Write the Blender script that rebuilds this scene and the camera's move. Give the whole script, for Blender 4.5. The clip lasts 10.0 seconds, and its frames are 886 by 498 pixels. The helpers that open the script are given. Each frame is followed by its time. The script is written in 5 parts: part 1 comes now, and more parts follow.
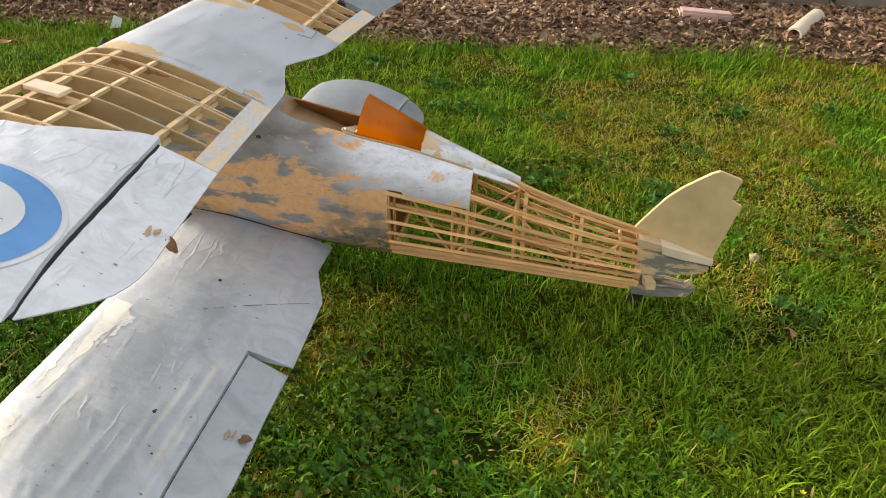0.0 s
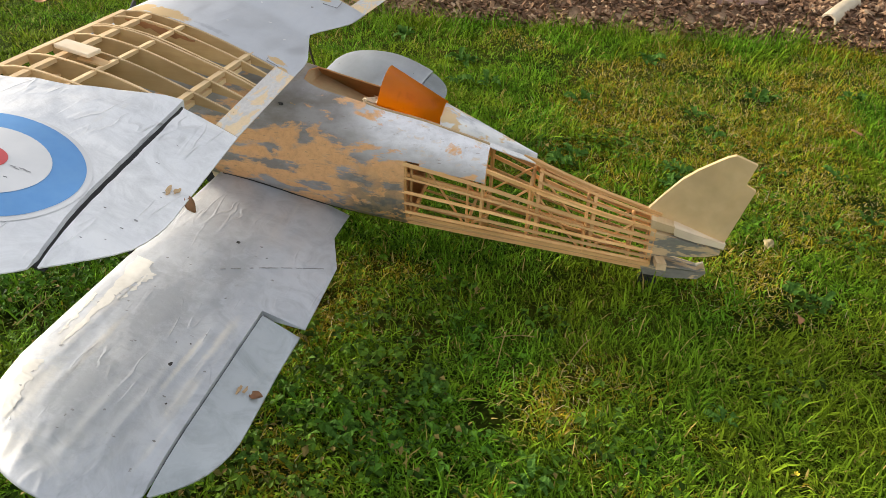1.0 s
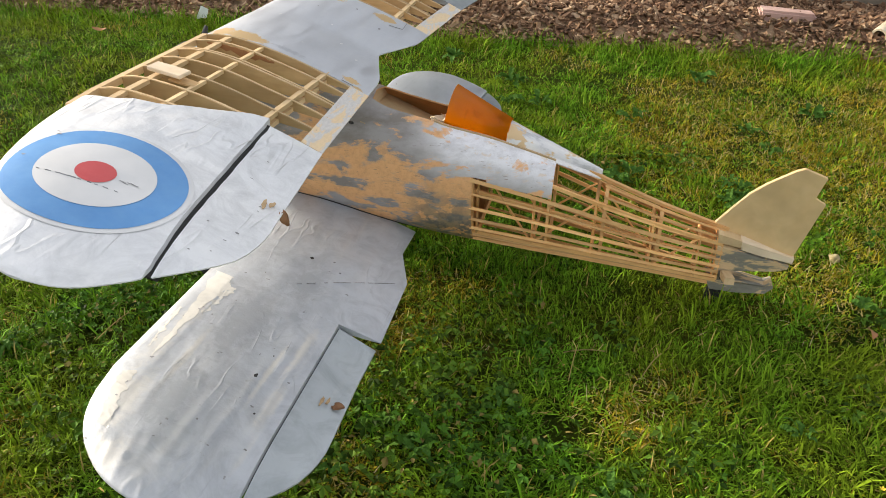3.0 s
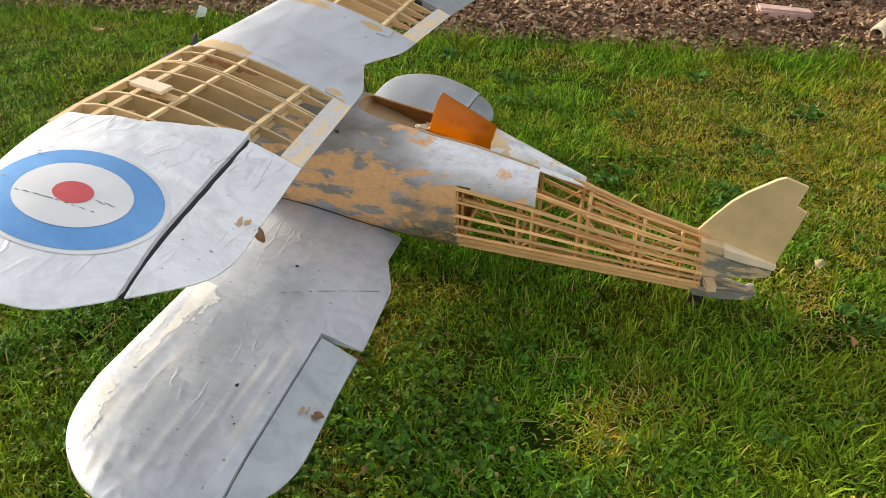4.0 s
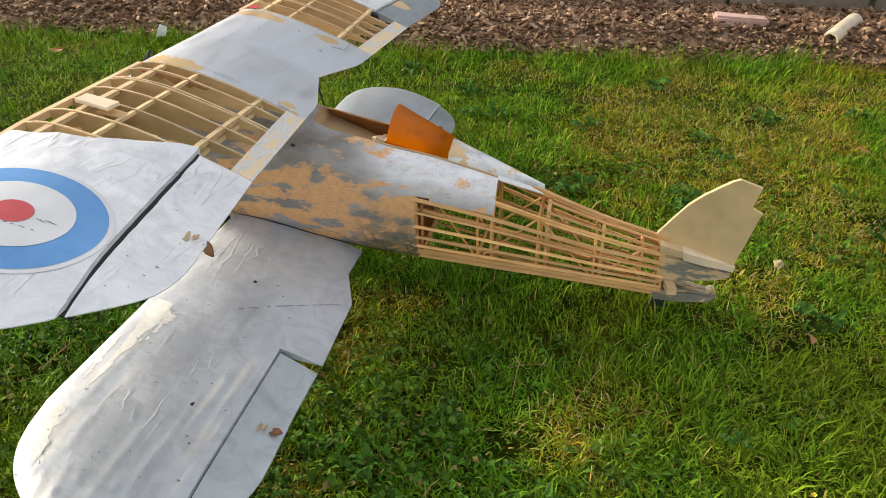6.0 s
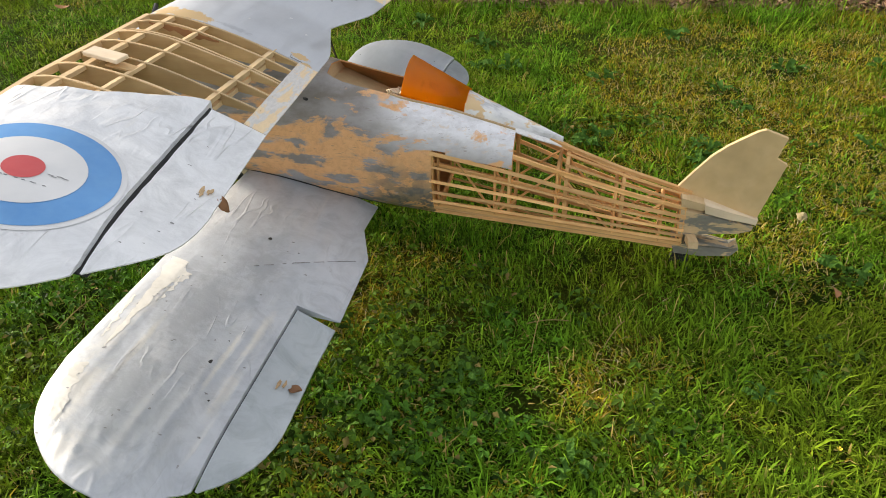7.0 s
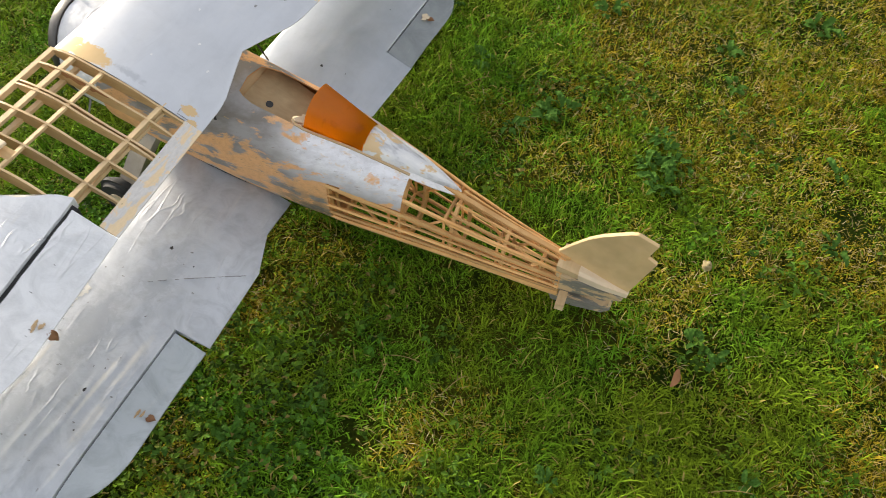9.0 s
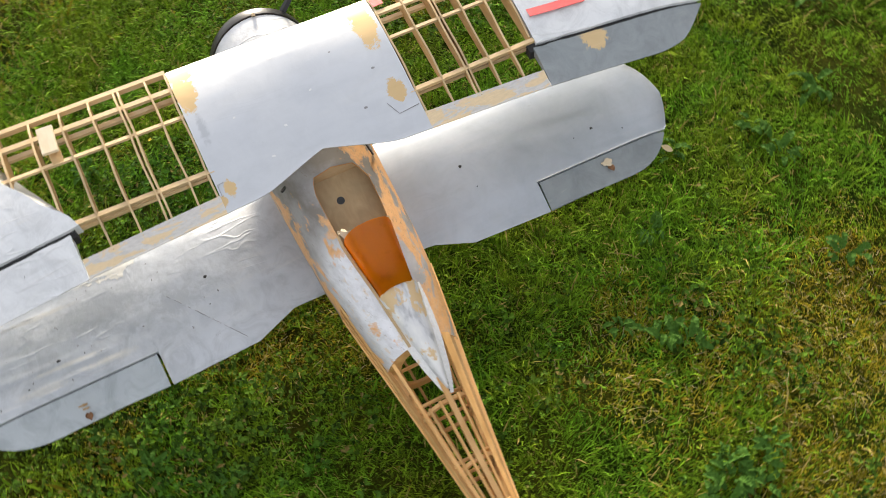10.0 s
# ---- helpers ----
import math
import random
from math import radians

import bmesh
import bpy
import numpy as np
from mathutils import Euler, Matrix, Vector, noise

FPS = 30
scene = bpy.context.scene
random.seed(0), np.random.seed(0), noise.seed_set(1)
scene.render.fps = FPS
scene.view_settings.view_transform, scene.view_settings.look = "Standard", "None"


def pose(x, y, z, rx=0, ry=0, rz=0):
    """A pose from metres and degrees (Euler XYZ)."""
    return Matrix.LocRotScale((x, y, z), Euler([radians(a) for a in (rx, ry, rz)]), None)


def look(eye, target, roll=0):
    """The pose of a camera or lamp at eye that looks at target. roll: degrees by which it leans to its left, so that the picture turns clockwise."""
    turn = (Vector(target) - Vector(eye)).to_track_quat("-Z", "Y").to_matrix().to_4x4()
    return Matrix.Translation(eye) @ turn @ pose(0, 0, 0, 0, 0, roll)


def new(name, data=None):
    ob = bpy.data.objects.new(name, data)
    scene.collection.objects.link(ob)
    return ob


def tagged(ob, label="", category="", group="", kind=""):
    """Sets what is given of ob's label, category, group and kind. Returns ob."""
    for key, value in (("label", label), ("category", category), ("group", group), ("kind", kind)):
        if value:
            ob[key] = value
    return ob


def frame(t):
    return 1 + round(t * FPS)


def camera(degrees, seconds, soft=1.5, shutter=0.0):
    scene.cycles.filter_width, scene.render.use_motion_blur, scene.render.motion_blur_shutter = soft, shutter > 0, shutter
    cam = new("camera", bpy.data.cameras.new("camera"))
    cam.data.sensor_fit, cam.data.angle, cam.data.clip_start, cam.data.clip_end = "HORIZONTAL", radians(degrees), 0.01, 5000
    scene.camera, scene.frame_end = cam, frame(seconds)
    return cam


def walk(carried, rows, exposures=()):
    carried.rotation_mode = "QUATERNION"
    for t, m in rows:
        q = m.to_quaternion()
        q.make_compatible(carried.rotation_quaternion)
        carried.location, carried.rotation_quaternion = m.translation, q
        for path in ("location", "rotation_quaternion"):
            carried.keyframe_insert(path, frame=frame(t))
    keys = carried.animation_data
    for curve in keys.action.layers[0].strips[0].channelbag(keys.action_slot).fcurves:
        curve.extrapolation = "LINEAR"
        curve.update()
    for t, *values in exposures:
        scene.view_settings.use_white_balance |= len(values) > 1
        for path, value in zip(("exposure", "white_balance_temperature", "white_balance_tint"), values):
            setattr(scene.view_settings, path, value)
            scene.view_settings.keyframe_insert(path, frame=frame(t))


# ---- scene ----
# ---- camera ----
cam = camera(59.5, 10.0, soft=0.8, shutter=0.22)
ROWS = [
    (0.0, 0.4965, -1.5374, 0.9933, 60.17, -0.95, 9.18),
    (0.5, 0.5157, -1.5268, 0.9859, 58.30, -2.73, 10.65),
    (1.0, 0.5229, -1.5629, 1.0027, 58.28, -2.15, 11.93),
    (1.5, 0.4782, -1.5669, 0.9914, 60.85, -2.90, 10.38),
    (2.0, 0.4821, -1.5664, 1.0118, 60.73, -0.68, 10.65),
    (2.5, 0.4753, -1.5850, 1.0146, 60.40, -0.55, 11.50),
    (3.0, 0.4517, -1.6032, 0.9979, 59.86, -0.74, 13.81),
    (3.2, 0.4581, -1.5781, 1.0133, 59.19, -0.72, 13.02),
    (4.3, 0.5060, -1.5938, 1.0409, 59.13, -0.48, 14.70),
    (4.5, 0.4823, -1.5860, 1.0402, 58.32, -1.15, 14.35),
    (5.0, 0.5032, -1.5888, 1.0291, 60.70, 1.02, 14.42),
    (5.5, 0.5095, -1.5807, 1.0287, 60.44, 0.05, 12.37),
    (5.7, 0.5347, -1.5838, 1.0301, 60.61, -0.06, 11.79),
    (7.0, 0.5154, -1.5652, 1.0100, 57.20, 0.91, 12.30),
    (7.5, 0.5383, -1.5593, 0.9988, 56.40, 0.75, 11.98),
    (8.0, 0.5202, -1.4757, 0.9900, 56.76, 2.82, 14.55),
    (8.2, 0.6321, -1.3981, 0.9823, 56.68, 3.02, 19.44),
    (8.3, 0.6284, -1.3026, 1.0146, 55.31, 1.46, 18.78),
    (8.4, 0.7018, -1.2481, 1.0767, 54.61, -0.11, 19.08),
    (8.5, 0.7438, -1.1918, 1.1371, 52.61, -1.40, 19.89),
    (8.6, 0.7566, -1.1497, 1.2055, 48.61, -2.76, 18.90),
    (8.7, 0.7924, -1.1135, 1.3219, 42.91, -1.98, 20.37),
    (8.8, 0.8054, -1.0840, 1.4704, 39.80, -1.05, 21.78),
    (9.0, 0.8633, -1.0299, 1.6440, 35.51, -0.74, 24.75),
    (9.2, 0.8037, -0.8884, 1.7132, 33.57, 1.04, 28.43),
    (9.3, 0.7754, -0.7617, 1.7352, 34.20, -3.13, 33.38),
    (9.4, 0.8138, -0.6721, 1.6972, 36.21, -4.10, 38.80),
    (9.5, 0.8191, -0.5646, 1.7412, 34.75, -4.63, 44.18),
    (9.7, 0.8736, -0.4453, 1.7187, 32.54, -4.02, 51.73),
    (9.8, 0.8720, -0.3535, 1.7495, 30.75, -0.68, 54.98),
    (10.0, 0.9595, -0.2012, 1.7851, 31.11, 1.69, 62.81),
]
walk(cam, [(t, pose(x, y, z, rx, ry, rz)) for t, x, y, z, rx, ry, rz in ROWS], [(0.0, 1.28), (7.0, 1.27), (8.0, 1.26), (9.2, 1.26), (10.0, 1.31)])

# ---- world and sun: hazy late afternoon, soft low sun from ahead of the model ----
world = bpy.data.worlds.new("sky")
scene.world = world
world.use_nodes = True
wn = world.node_tree.nodes
sky = wn.new("ShaderNodeTexSky")
sky.sky_type = "NISHITA"
sky.sun_disc = False
SUN_UP, SUN_WAY = radians(19), radians(-76)
sky.sun_elevation, sky.sun_rotation = SUN_UP, SUN_WAY
sky.air_density, sky.dust_density = 1.2, 3.0
cloud = wn.new("ShaderNodeHueSaturation")
cloud.inputs["Saturation"].default_value = 0.3
world.node_tree.links.new(sky.outputs[0], cloud.inputs["Color"])
# thin high cloud over the blue: brightest overhead, evenly dimmer towards the horizon
way_up, split, rise, veil = wn.new("ShaderNodeTexCoord"), wn.new("ShaderNodeSeparateXYZ"), wn.new("ShaderNodeMapRange"), wn.new("ShaderNodeMix")
world.node_tree.links.new(way_up.outputs["Generated"], split.inputs[0])
world.node_tree.links.new(split.outputs["Z"], rise.inputs[0])
rise.inputs[3].default_value, rise.inputs[4].default_value = 1.9, 2.9
whole = wn.new("ShaderNodeVectorMath")
whole.operation = "SCALE"
whole.inputs[0].default_value = (1.0, 1.0, 1.04)
world.node_tree.links.new(rise.outputs[0], whole.inputs["Scale"])
veil.data_type = "RGBA"
veil.inputs[0].default_value = 0.6
world.node_tree.links.new(cloud.outputs[0], veil.inputs[6])
world.node_tree.links.new(whole.outputs[0], veil.inputs[7])
world.node_tree.links.new(veil.outputs[2], wn["Background"].inputs[0])
wn["Background"].inputs[1].default_value = 0.15
sun = new("sun", bpy.data.lights.new("sun", "SUN"))
sun.data.energy, sun.data.angle, sun.data.color = 2.7, radians(7), (1.0, 0.86, 0.66)
sun_from = Vector((math.sin(SUN_WAY) * math.cos(SUN_UP), math.cos(SUN_WAY) * math.cos(SUN_UP), math.sin(SUN_UP)))
sun.matrix_world = look(sun_from * 20, (0, 0, 0))

# ---- materials ----


def shader(name):
    m = bpy.data.materials.new(name)
    m.use_nodes = True
    return m, m.node_tree.nodes, m.node_tree.links, m.node_tree.nodes["Principled BSDF"]


def coords(n, l, stretch=(1, 1, 1)):
    tc, mp = n.new("ShaderNodeTexCoord"), n.new("ShaderNodeMapping")
    mp.inputs["Scale"].default_value = stretch
    l.new(tc.outputs["Object"], mp.inputs[0])
    return mp.outputs[0]


def grain(n, l, vec, scale, detail=4.0, rough=0.6, twist=0.0):
    t = n.new("ShaderNodeTexNoise")
    t.inputs["Scale"].default_value, t.inputs["Detail"].default_value = scale, detail
    t.inputs["Roughness"].default_value, t.inputs["Distortion"].default_value = rough, twist
    l.new(vec, t.inputs["Vector"])
    return t.outputs["Fac"]


def ramp(n, l, fac, *stops):
    r = n.new("ShaderNodeValToRGB")
    e = r.color_ramp.elements
    while len(e) < len(stops):
        e.new(0.5)
    for k, (p, c) in zip(e, stops):
        k.position, k.color = p, (*c, 1) if len(c) == 3 else c
    l.new(fac, r.inputs[0])
    return r.outputs[0]


def blend(n, l, fac, a, b, how="MIX"):
    m = n.new("ShaderNodeMix")
    m.data_type, m.blend_type = "RGBA", how
    for sock, v in ((m.inputs[0], fac), (m.inputs[6], a), (m.inputs[7], b)):
        if isinstance(v, (int, float)):
            sock.default_value = v
        elif isinstance(v, tuple):
            sock.default_value = (*v, 1)
        else:
            l.new(v, sock)
    return m.outputs[2]


def relief(n, l, b, fac, strength, distance=0.002):
    k = n.new("ShaderNodeBump")
    k.inputs["Strength"].default_value, k.inputs["Distance"].default_value = strength, distance
    l.new(fac, k.inputs["Height"])
    l.new(k.outputs[0], b.inputs["Normal"])


def island(n, what="Random Per Island"):
    return n.new("ShaderNodeNewGeometry").outputs[what]


def any_random(n):
    return n.new("ShaderNodeObjectInfo").outputs["Random"]


def bw(a, b):
    return (a, (0, 0, 0)), (b, (1, 1, 1))


def plain(name, a, b, scale=40.0, rough=0.6, metal=0.0, bump=0.2, stretch=(1, 1, 1), dist=0.001):
    m, n, l, p = shader(name)
    v = coords(n, l, stretch)
    f = grain(n, l, v, scale)
    g = grain(n, l, v, scale * 0.13, 3)
    c = blend(n, l, ramp(n, l, f, *bw(0.3, 0.7)), a, b)
    c = blend(n, l, 0.35, c, ramp(n, l, g, (0.35, tuple(x * 0.6 for x in a)), (0.65, tuple(min(1, x * 1.15) for x in b))))
    l.new(c, p.inputs["Base Color"])
    p.inputs["Roughness"].default_value, p.inputs["Metallic"].default_value = rough, metal
    relief(n, l, p, f, bump, dist)
    return m


def wood(name, a, b, stretch, rough=0.62, spread=0.25):
    """Bare wood: grain drawn out along one axis; each piece a little lighter or darker."""
    m, n, l, p = shader(name)
    v = coords(n, l, stretch)
    f = grain(n, l, v, 60, 5, 0.65, 0.6)
    g = grain(n, l, coords(n, l), 9, 3)
    c = blend(n, l, ramp(n, l, f, *bw(0.3, 0.72)), a, b)
    c = blend(n, l, ramp(n, l, g, (0.4, (0, 0, 0)), (0.75, (0.55, 0.55, 0.55))), c, tuple(x * 0.55 for x in a))
    hv = n.new("ShaderNodeHueSaturation")
    mr = n.new("ShaderNodeMapRange")
    l.new(any_random(n), mr.inputs[0])
    mr.inputs[3].default_value, mr.inputs[4].default_value = 1 - spread, 1 + spread * 0.6
    l.new(mr.outputs[0], hv.inputs["Value"])
    l.new(c, hv.inputs["Color"])
    l.new(hv.outputs[0], p.inputs["Base Color"])
    p.inputs["Roughness"].default_value = rough
    relief(n, l, p, f, 0.25, 0.0006)
    return m


def smear_mask(n, l, spots, ragged=1.1, fade=0.12):
    """White where a ragged smear lies: spots are (x, y, half length along x, half width along y)."""
    v = coords(n, l)
    wob = grain(n, l, v, 46, 8, 0.74, 0.6)
    total = None
    for x, y, a, c in spots:
        mp = n.new("ShaderNodeMapping")
        mp.inputs["Location"].default_value = (-x / a, -y / c, 0)
        mp.inputs["Scale"].default_value = (1 / a, 1 / c, 0)
        l.new(v, mp.inputs[0])
        ln = n.new("ShaderNodeVectorMath")
        ln.operation = "LENGTH"
        l.new(mp.outputs[0], ln.inputs[0])
        ad = n.new("ShaderNodeMath")
        ad.operation = "MULTIPLY_ADD"
        l.new(wob, ad.inputs[0])
        ad.inputs[1].default_value = ragged * 2
        l.new(ln.outputs["Value"], ad.inputs[2])
        less = n.new("ShaderNodeMath")
        less.operation = "MULTIPLY"
        l.new(ad.outputs[0], less.inputs[0])
        less.inputs[1].default_value = 0.25
        m = ramp(n, l, less.outputs[0], (0.25 * (1.0 - fade + ragged), (1, 1, 1)), (0.25 * (1.0 + ragged), (0, 0, 0)))
        total = m if total is None else blend(n, l, 1.0, total, m, "LIGHTEN")
    return total


def doped(name, a, b, rough, metal, crease, dirt, scuff=0.3, spots=(), greys=(), glints=(), wrinkle=0.5, cloudy=0.5):
    """Silver-doped film: cloudy tone, dull smudges, pale scuffs and creases drawn out along the span; glints are
    painted highlights.
    """
    m, n, l, p = shader(name)
    v = coords(n, l)
    big = grain(n, l, v, 4.5, 5, 0.6, 0.8)
    span = coords(n, l, (1, 0.22, 1))
    mid = grain(n, l, span, 26, 5, 0.62, 0.5)
    fine = grain(n, l, v, 240, 2)
    c = blend(n, l, ramp(n, l, big, *bw(0.32, 0.68)), a, b)
    cloud_ = ramp(n, l, grain(n, l, v, 15, 5, 0.7, 1.2), (0.42, (0, 0, 0)), (0.7, (cloudy, cloudy, cloudy)))
    c = blend(n, l, cloud_, c, tuple(x * 0.62 for x in a))
    spots_ = ramp(n, l, grain(n, l, v, 33, 6, 0.7), *bw(0.66, 0.74))
    c = blend(n, l, blend(n, l, dirt, (0, 0, 0), spots_), c, (0.2, 0.185, 0.16))
    pale = ramp(n, l, grain(n, l, span, 17, 6, 0.72, 0.4), *bw(0.58, 0.70))
    c = blend(n, l, blend(n, l, scuff, (0, 0, 0), pale), c, (0.74, 0.71, 0.64))
    # sharp little folds, in patches; faint crease shade is drawn into the colour
    line = grain(n, l, coords(n, l, (1.0, 0.2, 1)), 26, 2, 0.45, 0.5)
    fold = ramp(n, l, line, (0.44, (0, 0, 0)), (0.5, (1, 1, 1)), (0.53, (0, 0, 0)))
    where = ramp(n, l, grain(n, l, v, 7, 3), *bw(0.50, 0.70))
    fold = blend(n, l, 1.0, fold, where, "MULTIPLY")
    c = blend(n, l, blend(n, l, 0.08, (0, 0, 0), fold), c, tuple(x * 0.6 for x in a))
    # warm sun highlights on nose and folds, painted into the film's colour
    if glints:
        c = blend(n, l, blend(n, l, 0.6, (0, 0, 0), smear_mask(n, l, glints, 1.0, 0.6)), c, (0.68, 0.66, 0.615))
    if spots:
        tan = blend(n, l, ramp(n, l, mid, *bw(0.3, 0.7)), (0.62, 0.44, 0.22), (0.70, 0.52, 0.29))
        c = blend(n, l, smear_mask(n, l, spots), c, tan)
    if greys:
        c = blend(n, l, smear_mask(n, l, greys, 1.6, 0.6), c, tuple(x * 0.84 for x in a))
    l.new(c, p.inputs["Base Color"])
    r = n.new("ShaderNodeMapRange")
    l.new(mid, r.inputs[0])
    r.inputs[1].default_value, r.inputs[2].default_value = 0.3, 0.7
    r.inputs[3].default_value, r.inputs[4].default_value = rough - 0.14, rough + 0.2
    l.new(r.outputs[0], p.inputs["Roughness"])
    p.inputs["Metallic"].default_value = metal
    swell = grain(n, l, coords(n, l, (1, 0.6, 1)), 9, 2)
    one = n.new("ShaderNodeMath")
    one.operation = "MULTIPLY_ADD"
    l.new(swell, one.inputs[0])
    one.inputs[1].default_value = 2.2
    l.new(grain(n, l, v, 16, 3, 0.5), one.inputs[2])
    add = n.new("ShaderNodeMath")
    add.operation = "MULTIPLY_ADD"
    l.new(fine, add.inputs[0])
    add.inputs[1].default_value = 0.08
    l.new(one.outputs[0], add.inputs[2])
    both = n.new("ShaderNodeMath")
    both.operation = "MULTIPLY_ADD"
    l.new(fold, both.inputs[0])
    both.inputs[1].default_value = wrinkle
    l.new(add.outputs[0], both.inputs[2])
    relief(n, l, p, both.outputs[0], crease, 0.006)
    return m


SILVER = doped("silver_film", (0.50, 0.53, 0.575), (0.575, 0.60, 0.64), 0.5, 0.45, 0.30, 0.35, 0.2, (),
               [(-0.16, -0.80, 0.035, 0.10), (-0.15, -0.58, 0.05, 0.14), (-0.10, -0.42, 0.04, 0.08), (-0.083, -0.53, 0.016, 0.014), (-0.201, -0.907, 0.018, 0.014), (-0.162, -0.93, 0.010, 0.010)],
               [(-0.245, -0.51, 0.026, 0.045), (-0.24, -0.60, 0.022, 0.075), (-0.245, -0.71, 0.024, 0.075), (-0.225, -0.84, 0.035, 0.075), (-0.20, -0.93, 0.05, 0.04), (-0.035, -0.60, 0.010, 0.085), (-0.028, -0.76, 0.011, 0.075), (-0.062, -0.69, 0.006, 0.09), (-0.19, -0.72, 0.008, 0.12)], 0.6)
WHITE = doped("white_film", (0.76, 0.775, 0.80), (0.84, 0.845, 0.85), 0.42, 0.08, 0.75, 0.25)
FARWING = doped("dull_silver_film", (0.43, 0.47, 0.52), (0.50, 0.535, 0.585), 0.48, 0.55, 0.10, 0.25, 0.12, wrinkle=0.2, cloudy=0.15)
MIDDLE = doped("silver_white_film", (0.58, 0.605, 0.65), (0.63, 0.65, 0.685), 0.45, 0.6, 0.10, 0.15, 0.1,
               [(-0.337, -0.20, 0.022, 0.03), (-0.29, -0.205, 0.05, 0.024), (-0.30, 0.205, 0.07, 0.026), (-0.13, 0.205, 0.026, 0.02), (-0.072, -0.20, 0.02, 0.012), (-0.055, -0.225, 0.012, 0.016)],
               [(-0.20, -0.20, 0.04, 0.010)], wrinkle=0.12, cloudy=0.12)
GREY_AILERON = doped("grey_aileron", (0.27, 0.30, 0.315), (0.33, 0.355, 0.37), 0.5, 0.05, 0.12, 0.3, 0.1, [(-0.075, 0.67, 0.035, 0.03)])
GREY = doped("grey_paint", (0.27, 0.30, 0.315), (0.33, 0.355, 0.37), 0.5, 0.05, 0.12, 0.3)
NEAR_GREY = doped("silver_grey_aileron", (0.41, 0.452, 0.485), (0.48, 0.52, 0.55), 0.42, 0.22, 0.15, 0.25, 0.15)
BALSA = wood("balsa", (0.62, 0.43, 0.22), (0.74, 0.56, 0.33), (1, 0.12, 1))
RIBWOOD = wood("rib_ply", (0.52, 0.33, 0.145), (0.64, 0.44, 0.215), (0.12, 1, 1))
STICK = wood("spruce_stick", (0.76, 0.40, 0.135), (0.90, 0.57, 0.245), (0.06, 1, 1), spread=0.3)
FINWOOD = wood("fin_ply", (0.66, 0.465, 0.225), (0.72, 0.53, 0.28), (0.3, 1, 0.3), spread=0.05)
INNER = wood("inner_ply", (0.56, 0.27, 0.09), (0.68, 0.36, 0.14), (0.12, 1, 1), spread=0.1)
FLOORPLY = wood("floor_ply", (0.47, 0.335, 0.175), (0.57, 0.425, 0.24), (0.2, 1, 1), spread=0.08)
PALE = wood("pale_balsa", (0.78, 0.62, 0.42), (0.85, 0.72, 0.54), (0.2, 1, 1), spread=0.1)
BLACK = plain("black_plastic", (0.012, 0.012, 0.013), (0.03, 0.03, 0.03), 60, 0.35)
RUBBER = plain("black_rubber", (0.02, 0.02, 0.02), (0.04, 0.04, 0.04), 80, 0.8)
DARK = plain("near_black", (0.012, 0.012, 0.013), (0.035, 0.035, 0.035), 90, 0.8)
SCUFF = plain("scuff_grey", (0.16, 0.16, 0.17), (0.34, 0.34, 0.35), 260, 0.6)
BLUE = plain("roundel_blue", (0.09, 0.29, 0.64), (0.15, 0.37, 0.70), 30, 0.4, bump=0.1)
RED = plain("roundel_red", (0.57, 0.055, 0.065), (0.65, 0.095, 0.095), 30, 0.42, bump=0.1)
DECAL = plain("decal_white", (0.70, 0.71, 0.72), (0.78, 0.78, 0.78), 30, 0.4, bump=0.1)
TAPE = plain("paper_tape", (0.12, 0.055, 0.025), (0.28, 0.14, 0.065), 70, 0.8, bump=0.5)
DRYTAPE = plain("dry_tape", (0.40, 0.26, 0.13), (0.58, 0.42, 0.24), 120, 0.8, bump=0.4)
LEGGREY = plain("leg_paint", (0.26, 0.23, 0.19), (0.36, 0.33, 0.28), 40, 0.7)
FILLER = plain("tan_filler", (0.66, 0.48, 0.27), (0.76, 0.60, 0.38), 50, 0.75, bump=0.2)


def patchy(name, a, b, stretch, scale, split, rough=0.55, third=None):
    """Two paints worn through each other in ragged streaks."""
    m, n, l, p = shader(name)
    v = coords(n, l, stretch)
    f = grain(n, l, v, scale, 7, 0.66, 0.5)
    g = grain(n, l, v, scale * 5, 4, 0.6)
    pa = blend(n, l, ramp(n, l, g, *bw(0.3, 0.7)), a, tuple(x * 0.8 for x in a))
    pb = blend(n, l, ramp(n, l, g, *bw(0.3, 0.7)), b, tuple(min(1, x * 1.15) for x in b))
    c = blend(n, l, ramp(n, l, f, *bw(split - 0.015, split + 0.025)), pa, pb)
    if third:
        h = grain(n, l, coords(n, l, tuple(x * 0.8 for x in stretch)), scale * 1.7, 6, 0.7)
        c = blend(n, l, ramp(n, l, h, *bw(0.57, 0.62)), c, third)
    l.new(c, p.inputs["Base Color"])
    p.inputs["Roughness"].default_value = rough
    relief(n, l, p, f, 0.3, 0.001)
    return m


STRIP = patchy("filler_smeared_strip", (0.70, 0.67, 0.64), (0.72, 0.56, 0.35), (1, 0.3, 1), 48, 0.51)
PINK = plain("pink_stone", (0.46, 0.29, 0.25), (0.56, 0.38, 0.33), 30, 0.85, bump=0.6)
STONE = plain("grey_stone", (0.15, 0.125, 0.095), (0.27, 0.225, 0.17), 14, 0.9, bump=0.9, dist=0.01)
BONE = plain("cream_pipe", (0.52, 0.43, 0.30), (0.68, 0.60, 0.46), 20, 0.6, bump=0.3)
LUMP = plain("cream_lump", (0.28, 0.23, 0.11), (0.42, 0.35, 0.19), 60, 0.9, bump=0.8)
LEAFMAT = plain("dead_leaf", (0.30, 0.13, 0.05), (0.42, 0.20, 0.08), 70, 0.75, bump=0.5)
